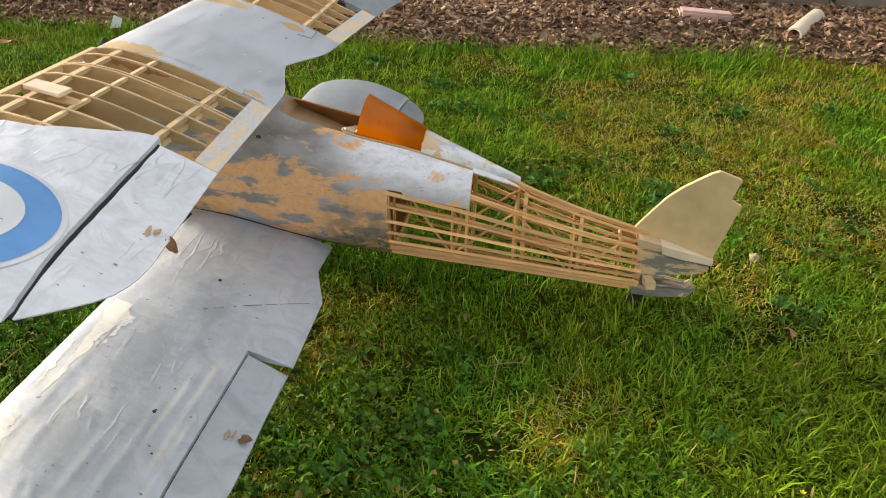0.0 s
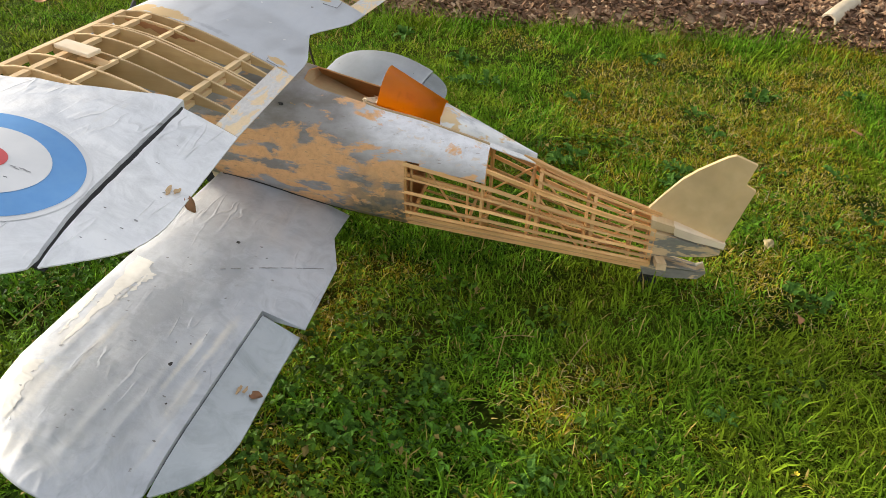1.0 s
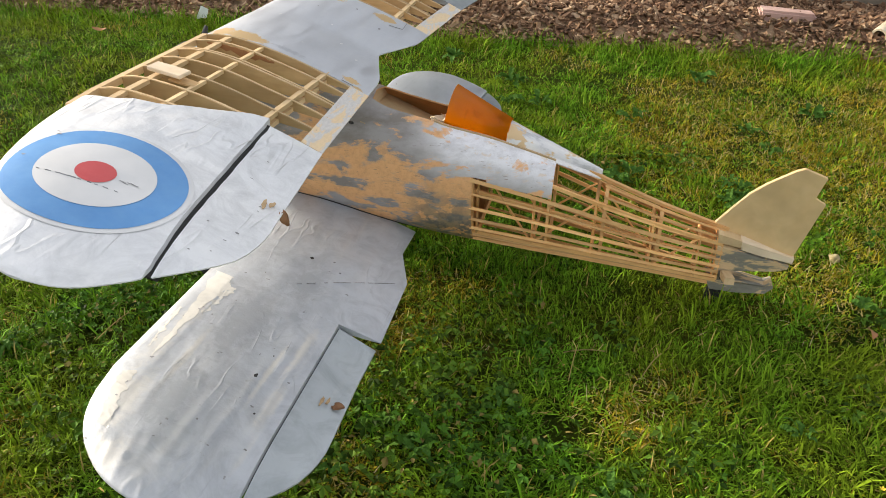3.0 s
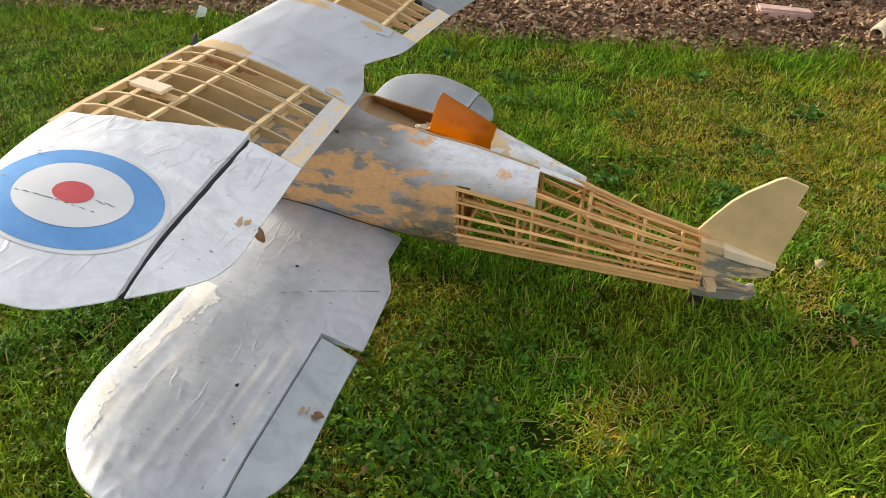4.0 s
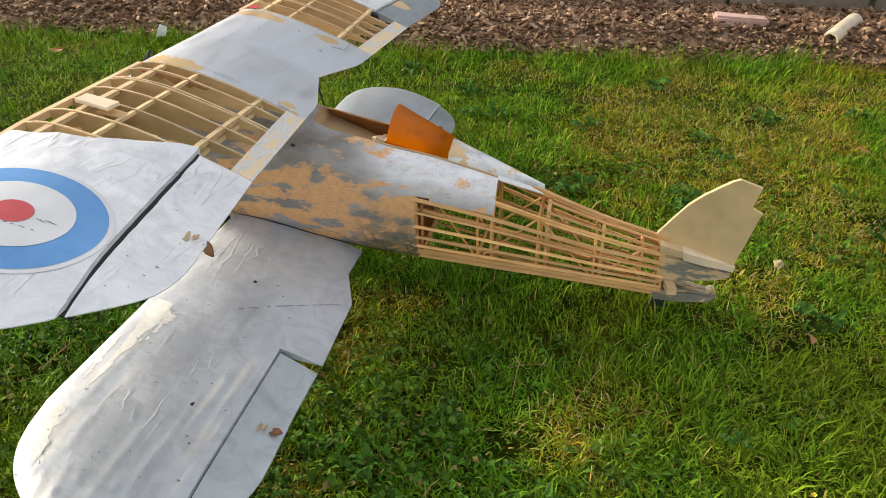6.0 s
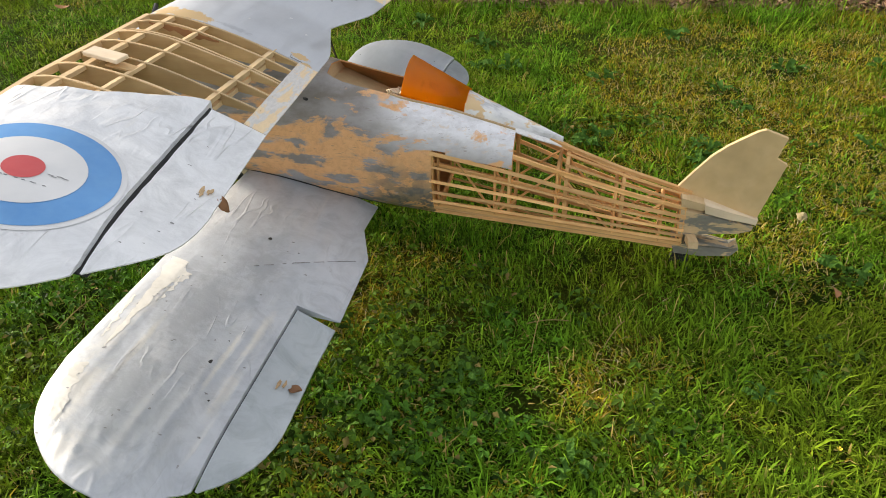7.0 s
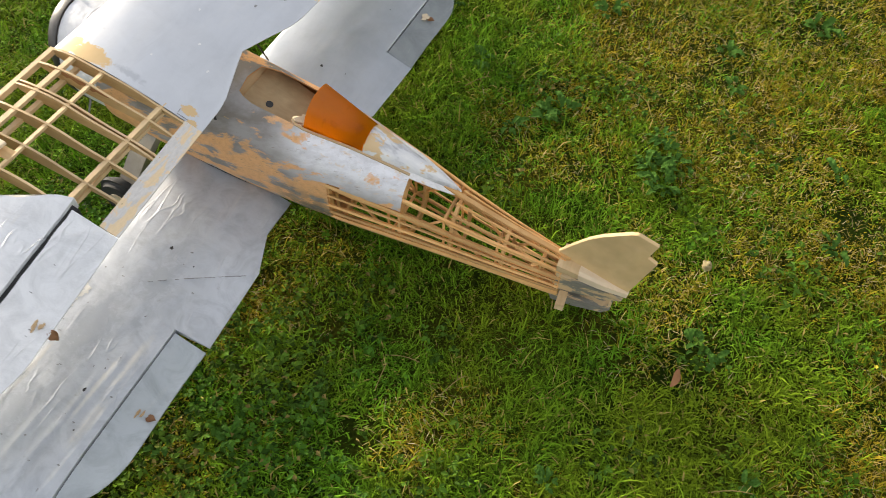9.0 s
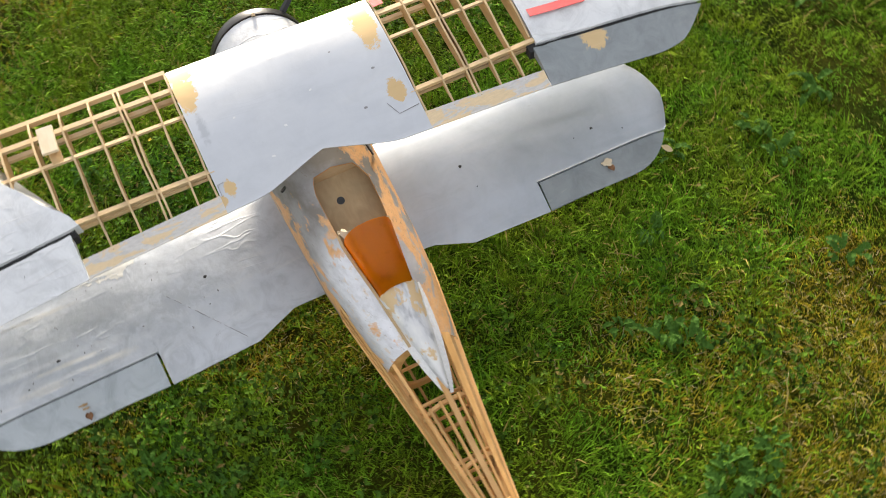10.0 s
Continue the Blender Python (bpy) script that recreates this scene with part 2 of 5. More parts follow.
YELLOW = plain("yellow_petal", (0.85, 0.62, 0.03), (0.9, 0.72, 0.06), 60, 0.6)
GLINTFILM = plain("glint_film", (0.62, 0.605, 0.565), (0.70, 0.685, 0.64), 90, 0.36, bump=0.25)
CLEAR = plain("milky_scrap", (0.5, 0.54, 0.52), (0.66, 0.70, 0.68), 30, 0.3)


def sanded_skin():
    """Half-sanded fuselage sheet: grey dope and tan filler in torn patches, paler towards the top, where skylight is
    painted in.
    """
    m, n, l, p = shader("sanded_skin")
    v = coords(n, l)
    streaks = coords(n, l, (1.0, 1.0, 2.1))
    patch = grain(n, l, coords(n, l, (0.6, 1.0, 1.5)), 19, 7, 0.6, 0.25)
    fine = grain(n, l, v, 75, 6, 0.75)
    sep = n.new("ShaderNodeSeparateXYZ")
    l.new(v, sep.inputs[0])
    # height above the fuselage axis decides how much filler shows
    ax = n.new("ShaderNodeMath")
    ax.operation = "MULTIPLY_ADD"
    l.new(sep.outputs["X"], ax.inputs[0])
    ax.inputs[1].default_value = 0.22
    l.new(sep.outputs["Z"], ax.inputs[2])
    band = ramp(n, l, ax.outputs[0], (0.13, (0.49, 0.49, 0.49)), (0.18, (0.565, 0.565, 0.565)), (0.285, (0.60, 0.60, 0.60)), (0.325, (0.50, 0.50, 0.50)), (0.35, (0.44, 0.44, 0.44)), (0.5, (0.40, 0.40, 0.40)))
    far_side = n.new("ShaderNodeMapRange")
    l.new(sep.outputs["Y"], far_side.inputs[0])
    far_side.inputs[1].default_value, far_side.inputs[2].default_value = 0.04, 0.10
    far_side.inputs[3].default_value, far_side.inputs[4].default_value = 0.0, 0.12
    more = n.new("ShaderNodeMath")
    l.new(band, more.inputs[0])
    l.new(far_side.outputs[0], more.inputs[1])
    sub = n.new("ShaderNodeMath")
    sub.operation = "SUBTRACT"
    l.new(more.outputs[0], sub.inputs[0])
    l.new(patch, sub.inputs[1])
    tan_fac = ramp(n, l, sub.outputs[0], (0.005, (0, 0, 0)), (0.03, (0.7, 0.7, 0.7)), (0.085, (1, 1, 1)))
    grey = blend(n, l, ramp(n, l, grain(n, l, streaks, 9, 5, 0.6), *bw(0.42, 0.62)), (0.235, 0.215, 0.195), (0.37, 0.355, 0.36))
    # skylight on the upper skin put into the colour as pale lilac
    top = ramp(n, l, ax.outputs[0], (0.29, (0, 0, 0)), (0.36, (1, 1, 1)))
    aft = ramp(n, l, sep.outputs["X"], *bw(0.0, 0.1))
    side = ramp(n, l, sep.outputs["Y"], (0.0, (1, 1, 1)), (0.07, (0.3, 0.3, 0.3)))
    top = blend(n, l, 1.0, blend(n, l, 1.0, top, aft, "MULTIPLY"), side, "MULTIPLY")
    grey = blend(n, l, top, grey, blend(n, l, ramp(n, l, grain(n, l, streaks, 26, 5, 0.65, 0.4), *bw(0.40, 0.64)), (0.80, 0.80, 0.84), (0.64, 0.635, 0.665)))
    tan = blend(n, l, ramp(n, l, fine, *bw(0.35, 0.65)), (0.71, 0.38, 0.165), (0.79, 0.455, 0.21))
    c = blend(n, l, tan_fac, grey, tan)
    # thin flakes lifted off the paint in that pale zone, wood showing through
    flake = ramp(n, l, grain(n, l, coords(n, l, (0.55, 1.0, 1.6)), 62, 5, 0.62, 0.3), *bw(0.585, 0.66))
    c = blend(n, l, blend(n, l, 0.5, (0, 0, 0), blend(n, l, 1.0, flake, top, "MULTIPLY")), c, (0.70, 0.52, 0.32))
    crack = ramp(n, l, grain(n, l, coords(n, l, (0.35, 1.0, 2.2)), 120, 3, 0.6), *bw(0.655, 0.69))
    c = blend(n, l, blend(n, l, 0.5, (0, 0, 0), crack), c, (0.20, 0.14, 0.10))
    # sheet torn down to dark glue low on the rear
    torn = ramp(n, l, grain(n, l, coords(n, l, (0.7, 1, 1.4)), 30, 6, 0.65, 0.3), *bw(0.44, 0.49))
    low = ramp(n, l, ax.outputs[0], (0.19, (1, 1, 1)), (0.29, (0, 0, 0)))
    rear = ramp(n, l, sep.outputs["X"], *bw(-0.06, 0.06))
    torn = blend(n, l, 1.0, blend(n, l, 1.0, torn, low, "MULTIPLY"), rear, "MULTIPLY")
    c = blend(n, l, torn, c, blend(n, l, ramp(n, l, grain(n, l, v, 34, 4, 0.6), *bw(0.45, 0.58)), (0.15, 0.145, 0.13), (0.34, 0.25, 0.16)))
    c = blend(n, l, ramp(n, l, fine, (0.3, (0.14, 0.14, 0.14)), (0.5, (0, 0, 0))), c, (0.2, 0.17, 0.14))
    l.new(c, p.inputs["Base Color"])
    p.inputs["Roughness"].default_value = 0.55
    relief(n, l, p, fine, 0.25, 0.0012)
    return m


SKIN = sanded_skin()
TAIL = patchy("tail_paint", (0.24, 0.23, 0.19), (0.56, 0.41, 0.23), (0.22, 1, 1), 36, 0.51, 0.55, (0.36, 0.32, 0.24))


def fairing_paint():
    """Pale grey dope in long streaks; bare tan filler near the front and along the ridge."""
    m, n, l, p = shader("fairing_paint")
    v = coords(n, l)
    streak = grain(n, l, coords(n, l, (0.25, 1, 0.6)), 34, 5, 0.6, 0.2)
    c = ramp(n, l, streak, (0.34, (0.36, 0.365, 0.385)), (0.47, (0.66, 0.66, 0.675)), (0.66, (0.80, 0.79, 0.77)))
    sep = n.new("ShaderNodeSeparateXYZ")
    l.new(v, sep.inputs[0])
    front = ramp(n, l, sep.outputs["X"], (0.22, (0.56, 0.56, 0.56)), (0.29, (0.46, 0.46, 0.46)), (0.36, (0.38, 0.38, 0.38)))
    less = n.new("ShaderNodeMath")
    less.operation = "SUBTRACT"
    l.new(front, less.inputs[0])
    l.new(grain(n, l, coords(n, l, (0.5, 1, 1)), 30, 5, 0.6, 0.2), less.inputs[1])
    c = blend(n, l, ramp(n, l, less.outputs[0], *bw(0.02, 0.06)), c, (0.66, 0.48, 0.27))
    l.new(c, p.inputs["Base Color"])
    p.inputs["Roughness"].default_value = 0.5
    relief(n, l, p, streak, 0.25, 0.001)
    return m


DECK = fairing_paint()
FLANGE = patchy("chipped_white_paint", (0.80, 0.79, 0.785), (0.66, 0.50, 0.31), (0.5, 1, 1), 46, 0.60, 0.45)


def amber():
    m, n, l, p = shader("amber_film")
    f = grain(n, l, coords(n, l), 22, 4, 0.6)
    c = ramp(n, l, f, (0.3, (0.56, 0.20, 0.005)), (0.7, (0.74, 0.31, 0.011)))
    # dull sky reflection on the crown put into the colour, and a brown smear
    sep = n.new("ShaderNodeSeparateXYZ")
    l.new(coords(n, l), sep.inputs[0])
    sky_sheen = ramp(n, l, sep.outputs["Z"], (0.385, (0, 0, 0)), (0.44, (0.62, 0.62, 0.62)))
    sky_sheen = blend(n, l, 1.0, sky_sheen, ramp(n, l, grain(n, l, coords(n, l, (0.6, 1, 1)), 40, 4, 0.6), (0.3, (0.5, 0.5, 0.5)), (0.7, (1, 1, 1))), "MULTIPLY")
    c = blend(n, l, sky_sheen, c, (0.46, 0.29, 0.13))
    c = blend(n, l, blend(n, l, 0.55, (0, 0, 0), ramp(n, l, grain(n, l, coords(n, l), 30, 3, 0.5, 0.4), *bw(0.60, 0.68))), c, (0.22, 0.08, 0.01))
    l.new(c, p.inputs["Base Color"])
    p.inputs["Roughness"].default_value = 0.16
    p.inputs["Transmission Weight"].default_value = 0.35
    p.inputs["IOR"].default_value = 1.3
    tr = n.new("ShaderNodeBsdfTranslucent")
    tr.inputs[0].default_value = (0.96, 0.46, 0.015, 1)
    mx = n.new("ShaderNodeMixShader")
    mx.inputs[0].default_value = 0.52
    l.new(p.outputs[0], mx.inputs[1])
    l.new(tr.outputs[0], mx.inputs[2])
    l.new(mx.outputs[0], n["Material Output"].inputs[0])
    return m


AMBER = amber()
CREAM = plain("cream_balsa", (0.70, 0.58, 0.40), (0.80, 0.69, 0.51), 90, 0.7)


def soil():
    m, n, l, p = shader("lawn_soil")
    v = coords(n, l)
    f = grain(n, l, v, 90, 5, 0.7)
    g = grain(n, l, v, 2.2, 4, 0.6)
    a = ramp(n, l, f, (0.3, (0.008, 0.016, 0.001)), (0.7, (0.03, 0.055, 0.004)))
    b = ramp(n, l, f, (0.3, (0.03, 0.034, 0.003)), (0.7, (0.10, 0.10, 0.010)))
    c = blend(n, l, ramp(n, l, g, *bw(0.42, 0.62)), a, b)
    # further off the turf closes over the soil
    far = n.new("ShaderNodeVectorMath")
    far.operation = "LENGTH"
    l.new(v, far.inputs[0])
    turf = blend(n, l, ramp(n, l, grain(n, l, v, 5, 6, 0.7), *bw(0.4, 0.62)), (0.036, 0.078, 0.007), (0.07, 0.085, 0.010))
    turf = blend(n, l, ramp(n, l, f, *bw(0.3, 0.7)), blend(n, l, 1.0, turf, (0.45, 0.45, 0.45), "MULTIPLY"), turf)
    reach = n.new("ShaderNodeMapRange")
    l.new(far.outputs["Value"], reach.inputs[0])
    reach.inputs[1].default_value, reach.inputs[2].default_value = 1.6, 2.6
    c = blend(n, l, reach.outputs[0], c, turf)
    l.new(c, p.inputs["Base Color"])
    p.inputs["Specular IOR Level"].default_value = 0.05
    p.inputs["Roughness"].default_value = 0.95
    relief(n, l, p, f, 1.0, 0.02)
    return m


def blades(name, lush, moss, dry, dryness, rough=0.5):
    """Leaf green, by blade and by patch of lawn."""
    m, n, l, p = shader(name)
    r = island(n)
    v = coords(n, l)
    patch = ramp(n, l, grain(n, l, v, 2.6, 5, 0.62, 0.5), *bw(0.42, 0.60))
    one = ramp(n, l, r, (0.0, tuple(x * 0.20 for x in lush)), (0.5, lush), (1.0, tuple(min(1, x * 1.75) for x in lush)))
    two = ramp(n, l, r, (0.0, tuple(x * 0.24 for x in moss)), (0.5, moss), (1.0, tuple(min(1, x * 1.6) for x in moss)))
    c = blend(n, l, patch, one, two)
    w = n.new("ShaderNodeTexWhiteNoise")
    w.noise_dimensions = "1D"
    l.new(r, w.inputs["W"])
    c = blend(n, l, ramp(n, l, w.outputs["Value"], *bw(1 - dryness - 0.01, 1 - dryness + 0.01)), c, dry)
    l.new(c, p.inputs["Base Color"])
    p.inputs["Roughness"].default_value = rough
    p.inputs["Specular IOR Level"].default_value = 0.05
    tr = n.new("ShaderNodeBsdfTranslucent")
    l.new(c, tr.inputs[0])
    mx = n.new("ShaderNodeMixShader")
    mx.inputs[0].default_value = 0.13
    l.new(p.outputs[0], mx.inputs[1])
    l.new(tr.outputs[0], mx.inputs[2])
    l.new(mx.outputs[0], n["Material Output"].inputs[0])
    return m


SOIL = soil()
GRASS = blades("grass_blade", (0.106, 0.232, 0.012), (0.166, 0.244, 0.012), (0.40, 0.31, 0.09), 0.04, 0.65)
MOSSY = blades("mossy_blade", (0.228, 0.226, 0.014), (0.31, 0.238, 0.017), (0.46, 0.36, 0.11), 0.10, 0.7)
CLOVER = blades("clover_leaf", (0.050, 0.122, 0.009), (0.080, 0.140, 0.010), (0.2, 0.17, 0.05), 0.03, 0.6)
BUTTER = blades("buttercup_leaf", (0.052, 0.125, 0.014), (0.076, 0.135, 0.015), (0.2, 0.16, 0.05), 0.05, 0.6)
WEED = blades("weed_leaf", (0.055, 0.135, 0.020), (0.075, 0.145, 0.025), (0.09, 0.12, 0.04), 0.1, 0.55)
STRAW = blades("dry_stalk", (0.30, 0.24, 0.085), (0.36, 0.28, 0.10), (0.46, 0.38, 0.2), 0.3, 0.7)


def chips(name, single):
    m, n, l, p = shader(name)
    r = any_random(n) if single else island(n)
    f = grain(n, l, coords(n, l, (1, 1, 1)), 60, 4, 0.7)
    c = ramp(n, l, r, (0.0, (0.10, 0.053, 0.028)), (0.45, (0.22, 0.115, 0.060)), (0.8, (0.37, 0.225, 0.125)), (1.0, (0.58, 0.41, 0.26)))
    l.new(blend(n, l, ramp(n, l, f, *bw(0.35, 0.65)), blend(n, l, 1.0, c, (0.6, 0.6, 0.6), "MULTIPLY"), c), p.inputs["Base Color"])
    p.inputs["Roughness"].default_value = 0.9
    relief(n, l, p, f, 0.6, 0.004)
    return m


CHIPS, CHIP_ONE = chips("bark_chips", False), chips("bark_chip", True)

# ---- mesh helpers ----


def finish(name, bm, material, smooth=False):
    bmesh.ops.recalc_face_normals(bm, faces=bm.faces)
    me = bpy.data.meshes.new(name)
    bm.to_mesh(me)
    bm.free()
    me.materials.append(material)
    if smooth:
        me.shade_smooth()
        me.set_sharp_from_angle(angle=radians(38))
    return me


def part(name, bm, material, parent, label="", smooth=False):
    ob = new(name, bm if isinstance(bm, bpy.types.Mesh) else finish(name, bm, material, smooth))
    if parent is not None:
        ob.parent = parent
        ob.matrix_parent_inverse = rest[parent].inverted()
    rest[ob] = Matrix()
    if label:
        ob["label"] = label
    return ob


rest = {}


def holder(name, x, y, z, **tags):
    ob = new(name)
    ob.location = (x, y, z)
    rest[ob] = Matrix.Translation((x, y, z))
    return tagged(ob, **tags)


def prism(bm, ring_a, ring_b):
    """A closed solid between two rings of equal length."""
    a = [bm.verts.new(p) for p in ring_a]
    b = [bm.verts.new(p) for p in ring_b]
    k = len(a)
    for i in range(k):
        bm.faces.new((a[i], a[(i + 1) % k], b[(i + 1) % k], b[i]))
    bm.faces.new(a[::-1])
    bm.faces.new(b)


def stick(bm, p, q, w, h=None, up=(0, 0, 1)):
    """A square stick from p to q, slightly chamfered."""
    h = h or w
    p, q = Vector(p), Vector(q)
    d = (q - p).normalized()
    s = d.cross(Vector(up))
    s = s.normalized() if s.length > 1e-4 else Vector((0, 1, 0))
    t = s.cross(d)
    c = 0.3
    shape = [(1, c), (c, 1), (-c, 1), (-1, c), (-1, -c), (-c, -1), (c, -1), (1, -c)] if w > 0.0075 else [(1, 1), (-1, 1), (-1, -1), (1, -1)]
    ring = [s * (i * w / 2) + t * (j * h / 2) for i, j in shape]
    prism(bm, [p + r for r in ring], [q + r for r in ring])


def sweep(bm, pts, w, h, up=(0, 0, 1)):
    """A flat bar that follows points."""
    rings = []
    for i, p in enumerate(pts):
        d = (Vector(pts[min(i + 1, len(pts) - 1)]) - Vector(pts[max(i - 1, 0)])).normalized()
        s = d.cross(Vector(up)).normalized()
        t = s.cross(d)
        rings.append([bm.verts.new(Vector(p) + s * (a * w / 2) + t * (b * h / 2)) for a, b in ((1, 1), (-1, 1), (-1, -1), (1, -1))])
    for a, b in zip(rings, rings[1:]):
        for i in range(4):
            bm.faces.new((a[i], a[(i + 1) % 4], b[(i + 1) % 4], b[i]))
    bm.faces.new(rings[0][::-1])
    bm.faces.new(rings[-1])


def slab(bm, outline, offset):
    """A plate: an outline moved by offset."""
    o = Vector(offset)
    prism(bm, [Vector(p) - o / 2 for p in outline], [Vector(p) + o / 2 for p in outline])


def lerp(x, table):
    return float(np.interp(x, [a for a, _ in table], [b for _, b in table]))


def new_bm():
    return bmesh.new()


# ---- the wings' shape ----
YW = 0.008
U_LE = [(0, -0.372), (0.6, -0.366), (0.70, -0.358), (0.79, -0.342), (0.87, -0.318), (0.95, -0.278), (1.0, -0.235), (1.022, -0.205), (1.028, -0.175)]
U_TE = [(0, -0.083), (0.03, -0.074), (0.13, -0.040), (0.16, -0.034), (0.30, -0.026), (0.516, -0.013), (0.75, 0.012), (0.80, 0.018), (0.857, 0.012), (0.889, -0.006), (0.955, -0.058), (1.008, -0.104), (1.022, -0.13), (1.028, -0.165)]
L_LE = [(0, -0.297), (0.76, -0.294), (0.84, -0.282), (0.90, -0.25), (0.945, -0.195), (0.962, -0.15), (0.968, -0.11)]
L_TE = [(0.08, 0.02), (0.185, 0.02), (0.29, 0.061), (0.505, 0.072), (0.75, 0.076), (0.80, 0.075), (0.86, 0.058), (0.915, 0.01), (0.95, -0.05), (0.964, -0.085), (0.968, -0.10)]


def upper_line(x, s):
    return 0.494 - 0.26 * (x + 0.01) + 0.012 * (abs(s) - 0.5)


def lower_line(x, s):
    return 0.12 - 0.2 * (x - 0.03) + 0.02 * (abs(s) - 0.3)


class Wing:
    def __init__(self, le, te, line, thick, camber):
        self.le, self.te, self.line, self.thick, self.camber = le, te, line, thick, camber

    def span(self, s):
        return lerp(abs(s), self.le), lerp(abs(s), self.te)

    def at(self, s, x, side=1, lift=0.0):
        """A point of the top (side 1) or underside (-1) at span s and chordwise place x."""
        a, b = self.span(s)
        c = max(b - a, 0.02)
        u = min(max((x - a) / c, 0.0), 1.0)
        yt = 5 * self.thick * (0.2969 * math.sqrt(u) - 0.126 * u - 0.3516 * u * u + 0.2843 * u ** 3 - 0.1036 * u ** 4)
        m, q = self.camber, 0.38
        yc = m / q ** 2 * (2 * q * u - u * u) if u < q else m / (1 - q) ** 2 * (1 - 2 * q + 2 * q * u - u * u)
        cc = min(c, 0.36)
        return Vector((x, YW + s, self.line(x, s) + cc * (yc + side * yt) + lift))

    def loft(self, bm, stations, x0, x1, count=14, folds=None):
        """A closed panel over the stations, from x0(s) to x1(s); folds(s, x) raises its top."""
        rings = []
        for s in stations:
            a, b = x0(s), x1(s)
            xs = [a + (b - a) * (1 - math.cos(math.pi * (i / count) ** 0.85)) / 2 for i in range(count + 1)]
            top = [self.at(s, x, 1, folds(s, x) if folds else 0.0) for x in xs]
            low = [self.at(s, x, -1) for x in xs[::-1]]
            top[-1].z += 0.0008
            low[0].z -= 0.0008
            top[0].z += 0.0004
            low[-1].z -= 0.0004
            rings.append([bm.verts.new(p) for p in top + low])
        k = len(rings[0])
        for r, q in zip(rings, rings[1:]):
            for i in range(k):
                bm.faces.new((r[i], r[(i + 1) % k], q[(i + 1) % k], q[i]))
        bm.faces.new(rings[0][::-1])
        bm.faces.new(rings[-1])

    def ribbon(self, bm, pts, width, lift=0.0012):
        """A thin strip laid on the top, through points (s, x)."""
        sweep(bm, [self.at(s, x, 1, lift) for s, x in pts], width, 0.0012)

    def patch(self, bm, centre, rx, ry, lift, ragged=0.0, seed=0, n=28):
        """A thin patch on the top, round or ragged."""
        rnd = random.Random(seed)
        s0, x0 = centre
        k = [1 + ragged * (rnd.random() - 0.5) * 2 for _ in range(n)]
        k = [(k[i - 1] + 2 * k[i] + k[(i + 1) % n]) / 4 for i in range(n)]
        mid = bm.verts.new(self.at(s0, x0, 1, lift))
        rings = [[bm.verts.new(self.at(s0 + ry * q * k[i] * math.sin(i * 2 * math.pi / n), x0 + rx * q * k[i] * math.cos(i * 2 * math.pi / n), 1, lift)) for i in range(n)] for q in ((0.3, 0.55, 0.75, 0.9, 1.0) if rx > 0.02 else (0.5, 1.0))]
        for i in range(n):
            j = (i + 1) % n
            bm.faces.new((mid, rings[0][i], rings[0][j]))
            for inner, outer in zip(rings, rings[1:]):
                bm.faces.new((inner[i], outer[i], outer[j], inner[j]))


def eased(table, start):
    """Rounds the corners of an outline beyond a span station."""
    head = [p for p in table if p[0] < start]
    tail = [p for p in table if p[0] >= start]
    for _ in range(3):
        cut = [tail[0]]
        for (a, c), (d, e) in zip(tail, tail[1:]):
            cut += [(a + (d - a) * 0.25, c + (e - c) * 0.25), (a + (d - a) * 0.75, c + (e - c) * 0.75)]
        tail = cut + [tail[-1]]
    return head + tail


U_LE, U_TE, L_LE, L_TE = eased(U_LE, 0.58), eased(U_TE, 0.74), eased(L_LE, 0.7), eased(L_TE, 0.7)


UP = Wing(U_LE, U_TE, upper_line, 0.115, 0.025)


def longer(table, k):
    """The near lower wing runs out a little further than the far one."""
    return [(s if s < 0.52 else 0.52 + (s - 0.52) * k, x) for s, x in table]


LO_NEAR = Wing(longer(L_LE, 1.055), longer(L_TE, 1.055), lower_line, 0.10, 0.03)
LO_FAR = Wing(longer(L_LE, 0.968), longer(L_TE, 0.968), lower_line, 0.10, 0.03)


def steps(a, b, n):
    return [a + (b - a) * i / n for i in range(n + 1)]


# ---- ground ----


def ground():
    bm = new_bm()
    bmesh.ops.create_grid(bm, x_segments=60, y_segments=60, size=1)
    for v in bm.verts:
        x, y = v.co.x, v.co.y
        v.co.x, v.co.y = 60 * x * abs(x) ** 1.5, 60 * y * abs(y) ** 1.5
        d = math.hypot(v.co.x, v.co.y)
        v.co.z = -0.022 + (0.012 * noise.noise(v.co * 0.9) if d < 6 else 0.0)
    tagged(part("ground", bm, SOIL, None, smooth=True), "damp dark soil of a mossy garden lawn", "ground", kind="structure")


ground()

BED_Y = 2.16


def bed_edge(x):
    return BED_Y + 0.045 * x + 0.03 * math.sin(x * 2.1 - 1) + 0.025 * math.sin(x * 5.3 + 1)


def bed_top(x, y):
    k = min(max((y - bed_edge(x) + 0.1) / 0.35, 0), 1)
    return -0.02 + 0.13 * k * k * (3 - 2 * k)


